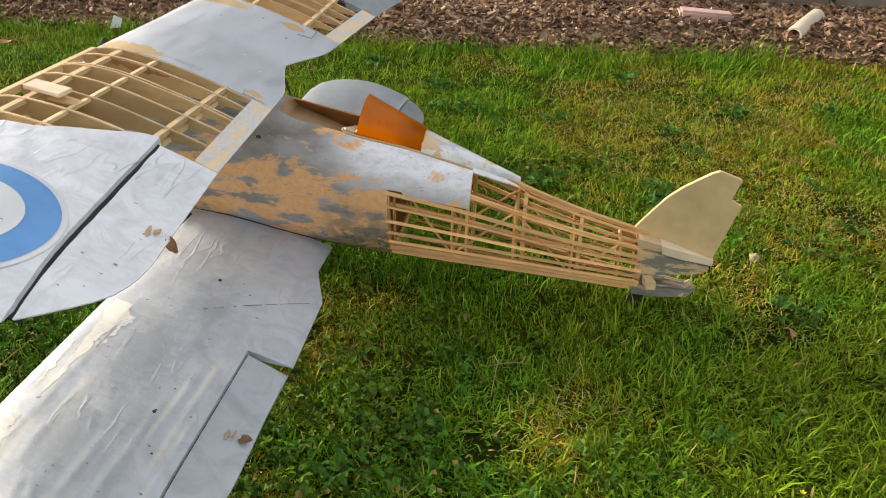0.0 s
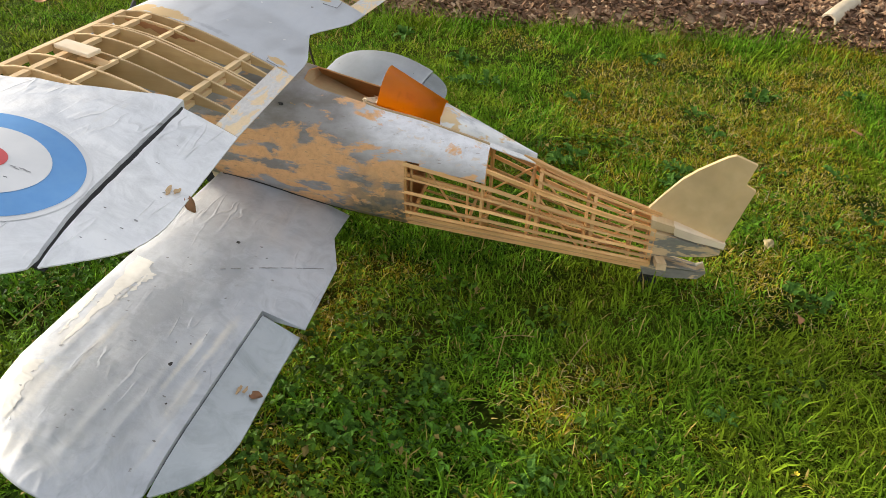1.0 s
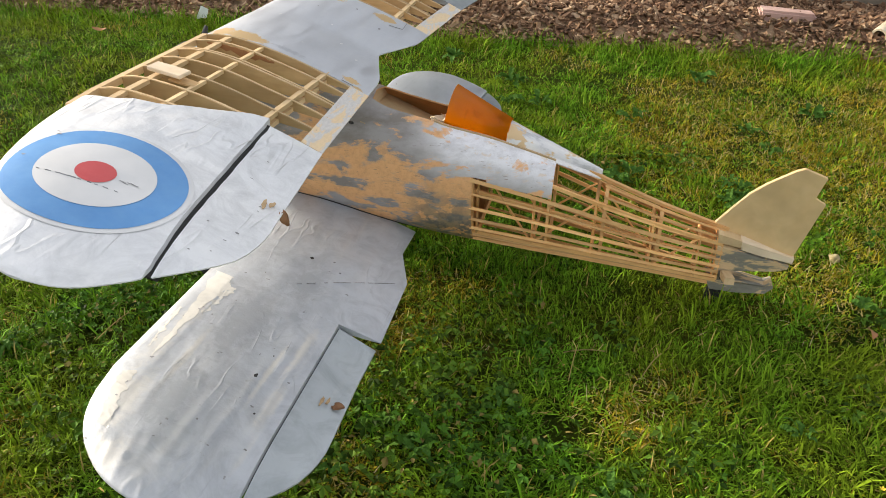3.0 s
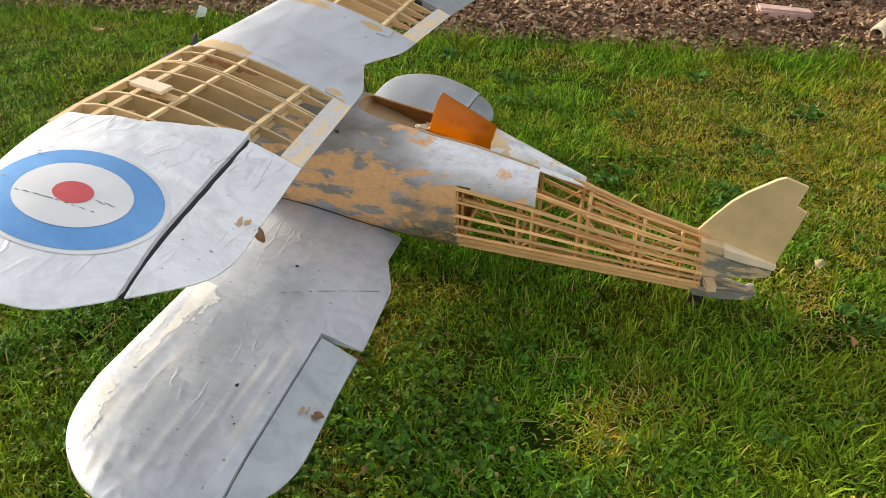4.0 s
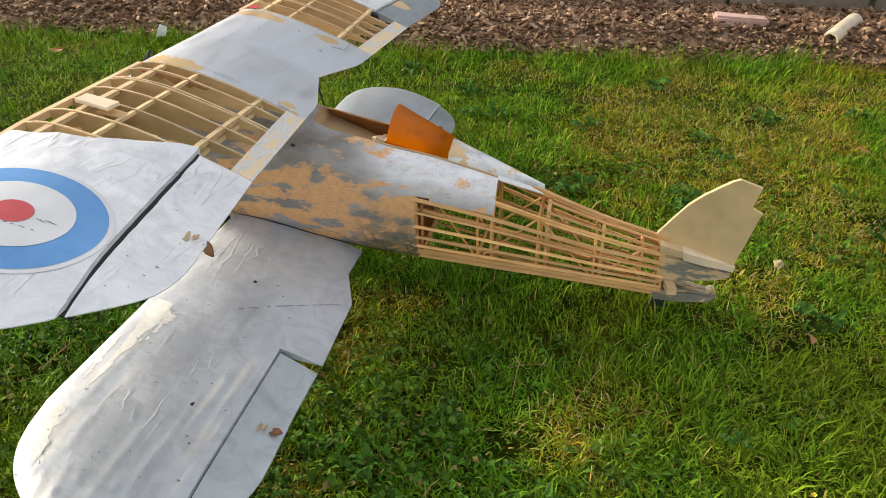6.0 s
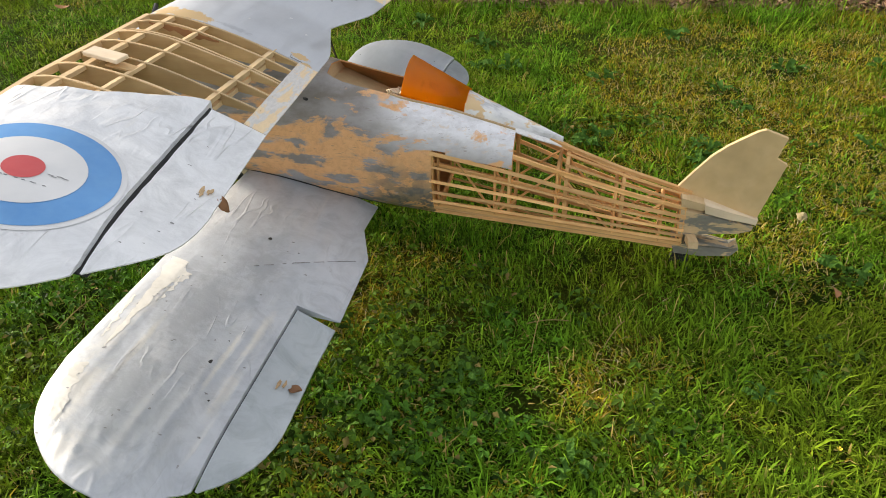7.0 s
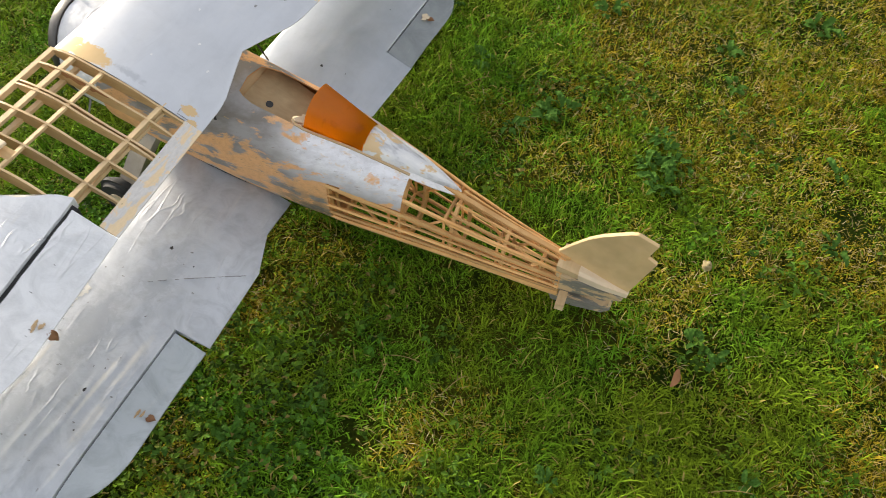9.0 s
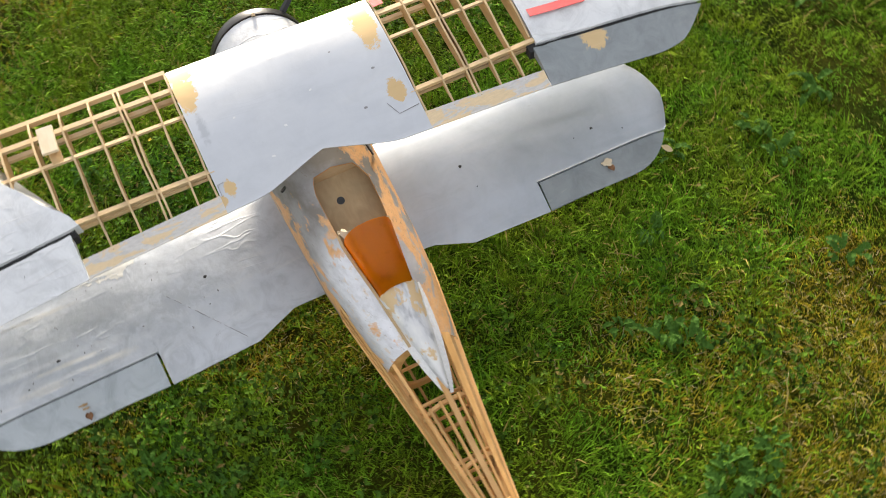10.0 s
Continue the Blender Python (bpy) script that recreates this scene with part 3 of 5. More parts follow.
def bark_bed():
    bm = new_bm()
    nx, ny = 60, 12
    g = [[bm.verts.new((-4.5 + 9 * i / nx, 0, 0)) for i in range(nx + 1)] for _ in range(ny + 1)]
    for j in range(ny + 1):
        for i in range(nx + 1):
            v = g[j][i]
            v.co.y = bed_edge(v.co.x) + 0.95 * j / ny - 0.05
            v.co.z = bed_top(v.co.x, v.co.y) - 0.01 + 0.012 * noise.noise(v.co * 6)
    for j in range(ny):
        for i in range(nx):
            bm.faces.new((g[j][i], g[j][i + 1], g[j + 1][i + 1], g[j + 1][i]))
    bed = part("flower_bed", bm, CHIPS, None)
    tagged(bed, "brown bark mulch flower bed along the lawn edge", "flower bed", kind="structure")
    rnd = np.random.default_rng(5)
    shapes = []
    for k in range(8):
        cb = new_bm()
        bmesh.ops.create_cube(cb, size=1)
        sx, sy = rnd.uniform(0.026, 0.055), rnd.uniform(0.013, 0.025)
        for v in cb.verts:
            v.co = Vector((v.co.x * sx * rnd.uniform(0.7, 1.1), v.co.y * sy * rnd.uniform(0.7, 1.2), v.co.z * 0.009 * rnd.uniform(0.6, 1.4)))
        shapes.append(finish("bark_chip", cb, CHIP_ONE))
    for k in range(290):
        x = rnd.uniform(-2.4, 2.3)
        y = bed_edge(x) + rnd.uniform(0.02, 0.6)
        ob = new("bark_chip", shapes[k % 8])
        ob.parent = bed
        ob.matrix_basis = pose(x, y, bed_top(x, y) + 0.022, rnd.normal(0, 22), rnd.normal(0, 22), rnd.uniform(0, 360))
    n = 16000
    verts, faces = np.zeros((n * 8, 3)), []
    box = np.array([(-1, -1, -1), (1, -1, -1), (1, 1, -1), (-1, 1, -1), (-1, -1, 1), (1, -1, 1), (1, 1, 1), (-1, 1, 1)], float)
    quads = np.array([(0, 3, 2, 1), (4, 5, 6, 7), (0, 1, 5, 4), (1, 2, 6, 5), (2, 3, 7, 6), (3, 0, 4, 7)])
    for i in range(n):
        x = rnd.uniform(-4.45, 4.45)
        y = bed_edge(x) + (2.88 - bed_edge(x)) * rnd.random() ** 1.1 - 0.03
        size = np.array([rnd.uniform(0.008, 0.026), rnd.uniform(0.005, 0.012), rnd.uniform(0.002, 0.005)])
        m = np.array(Euler((rnd.normal(0, 0.5), rnd.normal(0, 0.5), rnd.uniform(0, 6.28))).to_matrix())
        b = box * size * rnd.uniform(0.7, 1.25, (8, 3))
        verts[i * 8:i * 8 + 8] = b @ m.T + (x, y, bed_top(x, y) + 0.008)
    fc = (quads[None] + np.arange(n)[:, None, None] * 8).reshape(-1, 4)
    me = bpy.data.meshes.new("bark_chips")
    me.from_pydata(verts.tolist(), [], fc.tolist())
    me.materials.append(CHIPS)
    tagged(part("bark_chips", me, CHIPS, None), "loose brown and tan bark chippings", "bark mulch", kind="stuff")


bark_bed()


def stone_wall():
    base = 2.86
    core = new_bm()
    slab(core, [(-4.5, base + 0.2, -0.05), (4.5, base + 0.2, -0.05), (4.5, base + 0.2, 0.55), (-4.5, base + 0.2, 0.55)], (0, 0.3, 0))
    wall = part("wall_north", core, STONE, None)
    tagged(wall, "low weathered grey stone garden wall", "wall", kind="structure")
    rnd = random.Random(3)
    for row in range(3):
        x = -4.4 + 0.2 * row
        while x < 4.2:
            w = rnd.uniform(0.55, 1.1)
            bm = new_bm()
            z = 0.02 + row * 0.175
            bmesh.ops.create_cube(bm, size=1)
            for v in bm.verts:
                v.co = Vector((x + w / 2 + v.co.x * (w - 0.02), base + 0.04 + v.co.y * 0.09, z + 0.08 + v.co.z * 0.16))
                v.co += Vector((rnd.uniform(-1, 1), rnd.uniform(-1, 1), rnd.uniform(-1, 1))) * 0.012
            bmesh.ops.bevel(bm, geom=bm.edges[:], offset=0.012, segments=1, affect="EDGES")
            part("stone", bm, STONE, wall)
            x += w


# ---- the model biplane ----
plane = holder("model_biplane", 0.1, 0.02, 0.0, label="unfinished silver model biplane with bare wooden tail framework, on grass", category="model aeroplane")


def yc(x):
    return 0.018 + 0.021 * x


F_TOP = [(-0.42, 0.50), (-0.3, 0.468), (-0.1, 0.428), (0.07, 0.392), (0.17, 0.364), (0.32, 0.313), (0.45, 0.258), (0.577, 0.213), (0.70, 0.178), (0.80, 0.150), (0.866, 0.126)]
F_LOW = [(-0.42, 0.215), (-0.3, 0.170), (-0.1, 0.122), (0.07, 0.098), (0.17, 0.086), (0.32, 0.068), (0.45, 0.055), (0.577, 0.042), (0.70, 0.027), (0.80, 0.022), (0.866, 0.03)]
F_WIDE = [(-0.42, 0.142), (-0.3, 0.138), (-0.1, 0.13), (0.07, 0.123), (0.17, 0.114), (0.32, 0.09), (0.45, 0.070), (0.577, 0.053), (0.70, 0.036), (0.80, 0.023), (0.866, 0.012)]


def hull(x, deg, inset=0.0):
    """A point of the fuselage: deg 90 is the top, 180 the side towards the lawn, 270 the belly."""
    t, b, w = lerp(x, F_TOP), lerp(x, F_LOW), lerp(x, F_WIDE)
    h, mid = (t - b) / 2 - inset, (t + b) / 2
    w -= inset
    c, s = math.cos(radians(deg)), math.sin(radians(deg))
    e = 2 / 2.35
    return Vector((x, yc(x) + w * math.copysign(abs(c) ** e, c), mid + h * math.copysign(abs(s) ** e, s)))


def half_hole(x, sgn):
    """Half the cockpit opening, in degrees from the top; its rim stands higher on the side towards the lawn."""
    less = lerp(x, [(-0.092, 0.9), (-0.05, 0.78), (0.05, 0.84), (0.085, 0.98), (0.2, 1.0)]) if sgn > 0 else 1.0
    return less * lerp(x, [(-0.093, 0), (-0.092, 17), (-0.075, 23), (-0.05, 29), (0.0, 29), (0.05, 27), (0.085, 24.5), (0.2, 18), (0.24, 17), (0.42, 10)])


def hull_sheet(bm, xs, columns, keep, thick=0.003):
    """A bent sheet of the fuselage with real thickness over the cells that keep(x, deg) allows; its columns follow the cockpit's rim."""
    for sgn in (-1, 1):
        def spot(x, j, inset):
            h = half_hole(x, sgn)
            return hull(x, 90 + sgn * (h + (180 - h) * j / columns), inset)
        out = [[bm.verts.new(spot(x, j, 0)) for j in range(columns + 1)] for x in xs]
        inn = [[bm.verts.new(spot(x, j, thick)) for j in range(columns + 1)] for x in xs]
        cell = {(i, j) for i in range(len(xs) - 1) for j in range(columns) if keep((xs[i] + xs[i + 1]) / 2, half_hole(xs[i], sgn) + (180 - half_hole(xs[i], sgn)) * (j + 0.5) / columns)}
        for i, j in cell:
            bm.faces.new((out[i][j], out[i + 1][j], out[i + 1][j + 1], out[i][j + 1]))
            bm.faces.new((inn[i][j], inn[i][j + 1], inn[i + 1][j + 1], inn[i + 1][j])).material_index = 1
            for di, dj, a, b in ((-1, 0, (i, j), (i, j + 1)), (1, 0, (i + 1, j + 1), (i + 1, j)), (0, -1, (i + 1, j), (i, j)), (0, 1, (i, j + 1), (i + 1, j + 1))):
                if (i + di, j + dj) not in cell:
                    bm.faces.new((out[a[0]][a[1]], out[b[0]][b[1]], inn[b[0]][b[1]], inn[a[0]][a[1]])).material_index = 1
    for v in [v for v in bm.verts if not v.link_faces]:
        bm.verts.remove(v)
    bmesh.ops.remove_doubles(bm, verts=bm.verts, dist=0.0003)


def skin_keep(x, off):
    return x < 0.155 or (x < 0.327 and off < 71)


bm = new_bm()
xs = [-0.42, -0.36, -0.3, -0.24, -0.18, -0.13, -0.1, -0.093, -0.088, -0.075, -0.06, -0.05, -0.02, 0.02, 0.07, 0.12, 0.155, 0.185, 0.215, 0.25, 0.29, 0.327]
hull_sheet(bm, xs, 45, skin_keep)
fuselage = part("fuselage", bm, SKIN, plane, "half-sanded fuselage sheeting, grey dope over tan filler", True)
fuselage.data.materials.append(INNER)

# stringers round the open tail
for d in [104, 128, 146, 163, 175, 185, 196, 208, 221, 234, 247, 260, 286, 312, 340, 355, 17, 30, 76]:
    bm = new_bm()
    x0 = 0.15 if not 160 > d > 20 else 0.44 if d > 60 else 0.315
    pts = [hull(x, d, 0.003) for x in steps(x0, 0.712, 8)]
    thick = 0.0085 if d in (17, 163) else 0.0066 if 180 < d < 240 else 0.005
    sweep(bm, pts, thick, thick, up=(0, 0.31, 0.95))
    part("stringer", bm, STICK, fuselage)
bm = new_bm()
sweep(bm, [hull(x, 90, -0.001) for x in steps(0.40, 0.72, 8)], 0.012, 0.007)
part("spine_strip", bm, STICK, fuselage)

# inner box frame
def corner(x, sy, sz):
    t, b, w = lerp(x, F_TOP), lerp(x, F_LOW), lerp(x, F_WIDE)
    return Vector((x, yc(x) + sy * (w * 0.78), (t + b) / 2 + sz * (t - b) / 2 * 0.62))


for sy in (-1, 1):
    for sz in (-1, 0.18, 1):
        bm = new_bm()
        sweep(bm, [corner(x, sy, sz) for x in steps(0.12, 0.71, 6)], 0.007, 0.008)
        part("longeron", bm, STICK, fuselage)
BAYS = [0.165, 0.29, 0.425, 0.555, 0.66, 0.71]
for k, x in enumerate(BAYS):
    for sy in (-1, 1):
        bm = new_bm()
        stick(bm, corner(x, sy, -1), corner(x, sy, 1), 0.010, 0.006, up=(1, 0, 0))
        part("upright", bm, STICK, fuselage)
    for sz in (-1, 1):
        bm = new_bm()
        stick(bm, corner(x, -1, sz), corner(x, 1, sz), 0.008)
        part("crossbar", bm, STICK, fuselage)
    if k < 4:
        for sy in (-1, 1):
            a, b = (-1, 1) if k % 2 else (1, -1)
            bm = new_bm()
            stick(bm, corner(x, sy, a), corner(BAYS[k + 1], sy, b), 0.008, 0.005)
            part("brace", bm, STICK, fuselage)
# formers: thin plates with an open middle
for x, deep, thick in ((0.156, 0.018, 0.002), (0.3225, 0.034, 0.003), (0.445, 0.017, 0.004), (0.57, 0.016, 0.004), (0.70, 0.012, 0.002)):
    bm = new_bm()
    degs = steps(0, 360, 48)
    o = [hull(x, d, 0.0045) for d in degs[:-1]]
    q = [hull(x, d, deep) for d in degs[:-1]]
    rings = [[bm.verts.new(p + Vector((e, 0, 0))) for p in ring] for e in (-thick, thick) for ring in (o, q)]
    for i in range(48):
        j = (i + 1) % 48
        for a, b in ((0, 1), (1, 3), (3, 2), (2, 0)):
            bm.faces.new((rings[a][i], rings[a][j], rings[b][j], rings[b][i]))
    part("former", bm, STICK, fuselage)
# board along the far shoulder
bm = new_bm()
rings = []
for x in steps(0.322, 0.705, 9):
    rings.append([bm.verts.new(hull(x, d, e)) for d, e in ((47, -0.001), (62, -0.001), (62, 0.002), (47, 0.002))])
for a, b in zip(rings, rings[1:]):
    for i in range(4):
        bm.faces.new((a[i], a[(i + 1) % 4], b[(i + 1) % 4], b[i]))
bm.faces.new(rings[0])
bm.faces.new(rings[-1])
part("edge_board", bm, STICK, fuselage, "smooth tan board along the shoulder of the tail")

# cockpit: floor, bulkhead, rim and scraps
bm = new_bm()
slab(bm, [(-0.1, -0.085, 0.384), (-0.1, 0.115, 0.384), (0.24, 0.085, 0.258), (0.24, -0.04, 0.258)], (0, 0, 0.004))
cockpit = part("cockpit_floor", bm, FLOORPLY, plane, "bare plywood cockpit floor")
bm = new_bm()
slab(bm, [hull(-0.1, d, 0.004) for d in steps(20, 160, 14)], (0.004, 0, 0))
part("bulkhead", bm, BALSA, plane)
bm = new_bm()
bmesh.ops.create_cone(bm, cap_ends=True, segments=16, radius1=0.009, radius2=0.009, depth=0.004, matrix=pose(-0.043, 0.0096, 0.3640, 0, 20, 0))
part("cable_hole", bm, BLACK, cockpit)
bm = new_bm()
slab(bm, [(0.06, -0.030, 0.331), (0.10, -0.030, 0.318), (0.10, 0.045, 0.318), (0.06, 0.045, 0.331)], (0, 0, 0.022))
part("seat_block", bm, PALE, plane, "pale balsa block in the cockpit")
bm = new_bm()
slab(bm, [(0.028, -0.012, 0.345), (0.052, -0.018, 0.344), (0.056, 0.014, 0.344), (0.034, 0.018, 0.342)], (0.004, 0, 0.018))
part("wood_scrap", bm, PALE, plane)
for k, (px, py, a, b, turn) in enumerate(((0.056, -0.040, 0.034, 0.022, 20), (0.064, -0.022, 0.028, 0.018, -25), (0.064, 0.002, 0.018, 0.012, 40), (0.072, 0.020, 0.017, 0.009, 5), (0.050, -0.050, 0.014, 0.010, 60))):
    bm = new_bm()
    ring = []
    for i in range(9):
        ang = 2 * math.pi * i / 9
        q = 0.75 + 0.5 * noise.noise(Vector((k * 3.1, i * 1.7, 0.3)))
        ring.append((a / 2 * q * math.cos(ang), b / 2 * q * math.sin(ang), 0.004 * math.sin(ang * 2 + k)))
    slab(bm, ring, (0.001, 0, 0.006))
    bm.transform(pose(px, yc(px) + py, lerp(px, F_TOP) - (0.009 if py < -0.03 else 0.016), 12, 14 - 9 * k, turn))
    part("torn_balsa", bm, CREAM, plane, "torn cream balsa crumb below the windscreen")
for sgn in (-1, 1):
    bm = new_bm()
    sweep(bm, [hull(x, 90 + sgn * half_hole(x, sgn), 0.0) for x in steps(0.055, 0.325, 12)], 0.006, 0.004)
    part("coaming_strip", bm, BALSA, plane)

# amber windscreen
bm = new_bm()
rows = []
for t in (0.0, 0.006, 0.5, 1.0):
    row = []
    for i in range(25):
        a = math.pi * i / 24
        x = 0.074 + (0.212 - 0.074) * t
        w, base, top = 0.056 - 0.018 * t, 0.372 - 0.036 * t, 0.449 - 0.068 * t
        up = math.sin(a) ** 0.75
        row.append(Vector((x + 0.016 * up * (1 - t * 0.6), yc(x) + 0.005 - w * math.copysign(abs(math.cos(a)) ** 0.8, math.cos(a)), base + (top - base) * up)))
    rows.append(row)
vr = [[bm.verts.new(p) for p in r] for r in rows]
for a, b in zip(vr, vr[1:]):
    for i in range(24):
        bm.faces.new((a[i], a[i + 1], b[i + 1], b[i]))
screen = part("windscreen", bm, AMBER, plane, "translucent amber plastic windscreen", True)
sol = screen.modifiers.new("thickness", "SOLIDIFY")
sol.thickness = 0.0018

# headrest fairing behind the screen
bm = new_bm()
rings = []
for t in steps(0, 1, 10):
    x = 0.214 + 0.215 * t
    w, top = 0.043 * (1 - t) ** 0.8 + 0.002, 0.376 - 0.092 * t
    base = lerp(x, F_TOP) - 0.016 + 0.012 * t
    rings.append([bm.verts.new((x, yc(x) + 0.006 - w * math.copysign(abs(math.cos(a)) ** 0.85, math.cos(a)), base + max(top - base, 0.006) * math.sin(a) ** 0.8)) for a in steps(0, math.pi, 16)])
for a, b in zip(rings, rings[1:]):
    for i in range(16):
        bm.faces.new((a[i], a[i + 1], b[i + 1], b[i]))
    bm.faces.new((a[16], a[0], b[0], b[16]))
bm.faces.new(rings[0])
bm.faces.new(rings[-1][::-1])
part("headrest_fairing", bm, DECK, plane, "patchy white and tan headrest fairing", True)

# thin white flanges on both sides of the fairing, running together in a blunt point
for sgn in (-1, 1):
    bm = new_bm()
    rings = []
    for t in steps(0, 1, 12):
        x = 0.212 + 0.226 * t
        inner = 0.043 * (1 - t) ** 0.8
        wide = 0.004 + 0.0105 * math.sin(math.pi * min(1, 0.08 + 0.80 * t)) + 0.0012 * noise.noise(Vector((t * 14, sgn, 0)))
        z = lerp(x, F_TOP) - 0.010 + 0.010 * t
        y = yc(x) + 0.006
        rings.append([bm.verts.new(p) for p in ((x, y + sgn * inner, z + 0.004), (x, y + sgn * (inner + wide), z), (x, y + sgn * (inner + wide), z - 0.0025), (x, y + sgn * inner, z + 0.001))])
    for a, b in zip(rings, rings[1:]):
        for i in range(4):
            bm.faces.new((a[i], a[(i + 1) % 4], b[(i + 1) % 4], b[i]))
    bm.faces.new(rings[0])
    bm.faces.new(rings[-1])
    part("fairing_flange", bm, FLANGE, plane, "chipped white flange along the fairing")

# fin
FIN = [(0.688, 0.185), (0.7175, 0.2245), (0.7474, 0.264), (0.7767, 0.289), (0.804, 0.308), (0.831, 0.326), (0.846, 0.333), (0.895, 0.316), (0.879, 0.267), (0.905, 0.256), (0.868, 0.122), (0.80, 0.138), (0.74, 0.155)]
bm = new_bm()
slab(bm, [(x, yc(x) + 0.004, z) for x, z in FIN], (0, 0.010, 0))
bmesh.ops.bevel(bm, geom=bm.edges[:], offset=0.0015, segments=1, affect="EDGES")
part("fin", bm, FINWOOD, plane, "plain cream plywood tail fin")
# tail block: upper wedge, lower keel, slot between


def tail_piece(side, half):
    """A solid from a side view (x, z), rounded over its half widths."""
    bm = new_bm()
    rings = []
    for e, k in ((-1, 0.86), (-0.7, 1.0), (0.7, 1.0), (1, 0.86)):
        cx, cz = sum(x for x, _ in side) / len(side), sum(z for _, z in side) / len(side)
        rings.append([bm.verts.new((cx + (x - cx) * (0.97 + 0.03 * k), yc(x) + 0.003 + e * lerp(x, half), cz + (z - cz) * k)) for x, z in side])
    n = len(side)
    for a, c in zip(rings, rings[1:]):
        for i in range(n):
            bm.faces.new((a[i], a[(i + 1) % n], c[(i + 1) % n], c[i]))
    bm.faces.new(rings[0][::-1])
    bm.faces.new(rings[-1])
    return bm


part("tail_block", tail_piece([(0.70, 0.150), (0.755, 0.134), (0.862, 0.102), (0.860, 0.092), (0.832, 0.084), (0.77, 0.081), (0.702, 0.078)], [(0.70, 0.036), (0.8, 0.025), (0.866, 0.014)]), TAIL, plane, "grey-painted tail block with bare patches")
part("fin_base", tail_piece([(0.748, 0.162), (0.80, 0.144), (0.870, 0.119), (0.868, 0.104), (0.80, 0.122), (0.752, 0.138)], [(0.74, 0.031), (0.80, 0.024), (0.87, 0.011)]), PALE, plane, "pale balsa wedge below the fin")
part("fin_seat", tail_piece([(0.697, 0.176), (0.750, 0.160), (0.750, 0.140), (0.699, 0.152)], [(0.69, 0.036), (0.75, 0.031)]), BALSA, plane, "bare balsa block ahead of the fin")
part("tail_keel", tail_piece([(0.69, 0.058), (0.77, 0.054), (0.82, 0.046), (0.835, 0.056), (0.842, 0.04), (0.825, 0.022), (0.756, 0.022), (0.70, 0.028)], [(0.69, 0.034), (0.8, 0.024), (0.842, 0.014)]), TAIL, plane)
bm = new_bm()
sweep(bm, [(0.728, 0.0, 0.076), (0.732, -0.049, 0.086)], 0.021, 0.016)
part("tail_peg", bm, BALSA, plane, "pale wooden peg through the tail")
bm = new_bm()
sweep(bm, [(0.72, 0.01, 0.07), (0.722, 0.008, 0.02), (0.735, 0.004, -0.012)], 0.0016, 0.0016, up=(0, 1, 0))
part("skid_wire", bm, BLACK, plane)
bm = new_bm()
bmesh.ops.create_cone(bm, cap_ends=True, segments=20, radius1=0.022, radius2=0.022, depth=0.014, matrix=pose(0.715, 0.03, 0.0, 90, 0, 0))
bmesh.ops.bevel(bm, geom=bm.edges[:], offset=0.003, segments=1, affect="EDGES")
part("tail_wheel", bm, RUBBER, plane)

# cowl, ring, propeller
def axis(x):
    return 0.262 - 0.2 * x


bm = new_bm()
prof = [(-0.545, 0.108), (-0.547, 0.117), (-0.54, 0.126), (-0.51, 0.131), (-0.45, 0.132), (-0.39, 0.129), (-0.39, 0.123), (-0.45, 0.126), (-0.525, 0.115)]
rings = [[bm.verts.new((x - 0.2 * r * math.sin(a), yc(x) + r * math.cos(a), axis(x) - 0.003 + r * math.sin(a))) for a in steps(0, 2 * math.pi, 40)[:-1]] for x, r in prof]
for a, b in zip(rings, rings[1:] + rings[:1]):
    for i in range(40):
        bm.faces.new((a[i], a[(i + 1) % 40], b[(i + 1) % 40], b[i]))
cowl = part("engine_cowl", bm, WHITE, plane, "white engine cowl with black front ring", True)
bm = new_bm()
prof = [(-0.524, 0.1325), (-0.543, 0.130), (-0.558, 0.119), (-0.558, 0.104), (-0.54, 0.106), (-0.52, 0.115)]
rings = [[bm.verts.new((x - 0.2 * r * math.sin(a), yc(x) + r * math.cos(a), axis(x) - 0.003 + r * math.sin(a))) for a in steps(0, 2 * math.pi, 40)[:-1]] for x, r in prof]
for a, b in zip(rings, rings[1:] + rings[:1]):
    for i in range(40):
        bm.faces.new((a[i], a[(i + 1) % 40], b[(i + 1) % 40], b[i]))
part("cowl_ring", bm, BLACK, cowl, "matt black ring", True)
bm = new_bm()
bmesh.ops.create_cone(bm, cap_ends=True, segments=10, radius1=0.005, radius2=0.004, depth=0.007, matrix=pose(-0.549, 0.0188, 0.498, 0, -30, 0))
part("cowl_bolt", bm, FILLER, cowl, "pale round bolt head")
bm = new_bm()
bmesh.ops.create_cone(bm, cap_ends=True, segments=24, radius1=0.115, radius2=0.11, depth=0.03, matrix=pose(-0.46, 0.008, axis(-0.46), 0, 79, 0))
part("engine_plate", bm, DARK, cowl)
bm = new_bm()
hub = Vector((-0.545, yc(-0.545), axis(-0.545)))
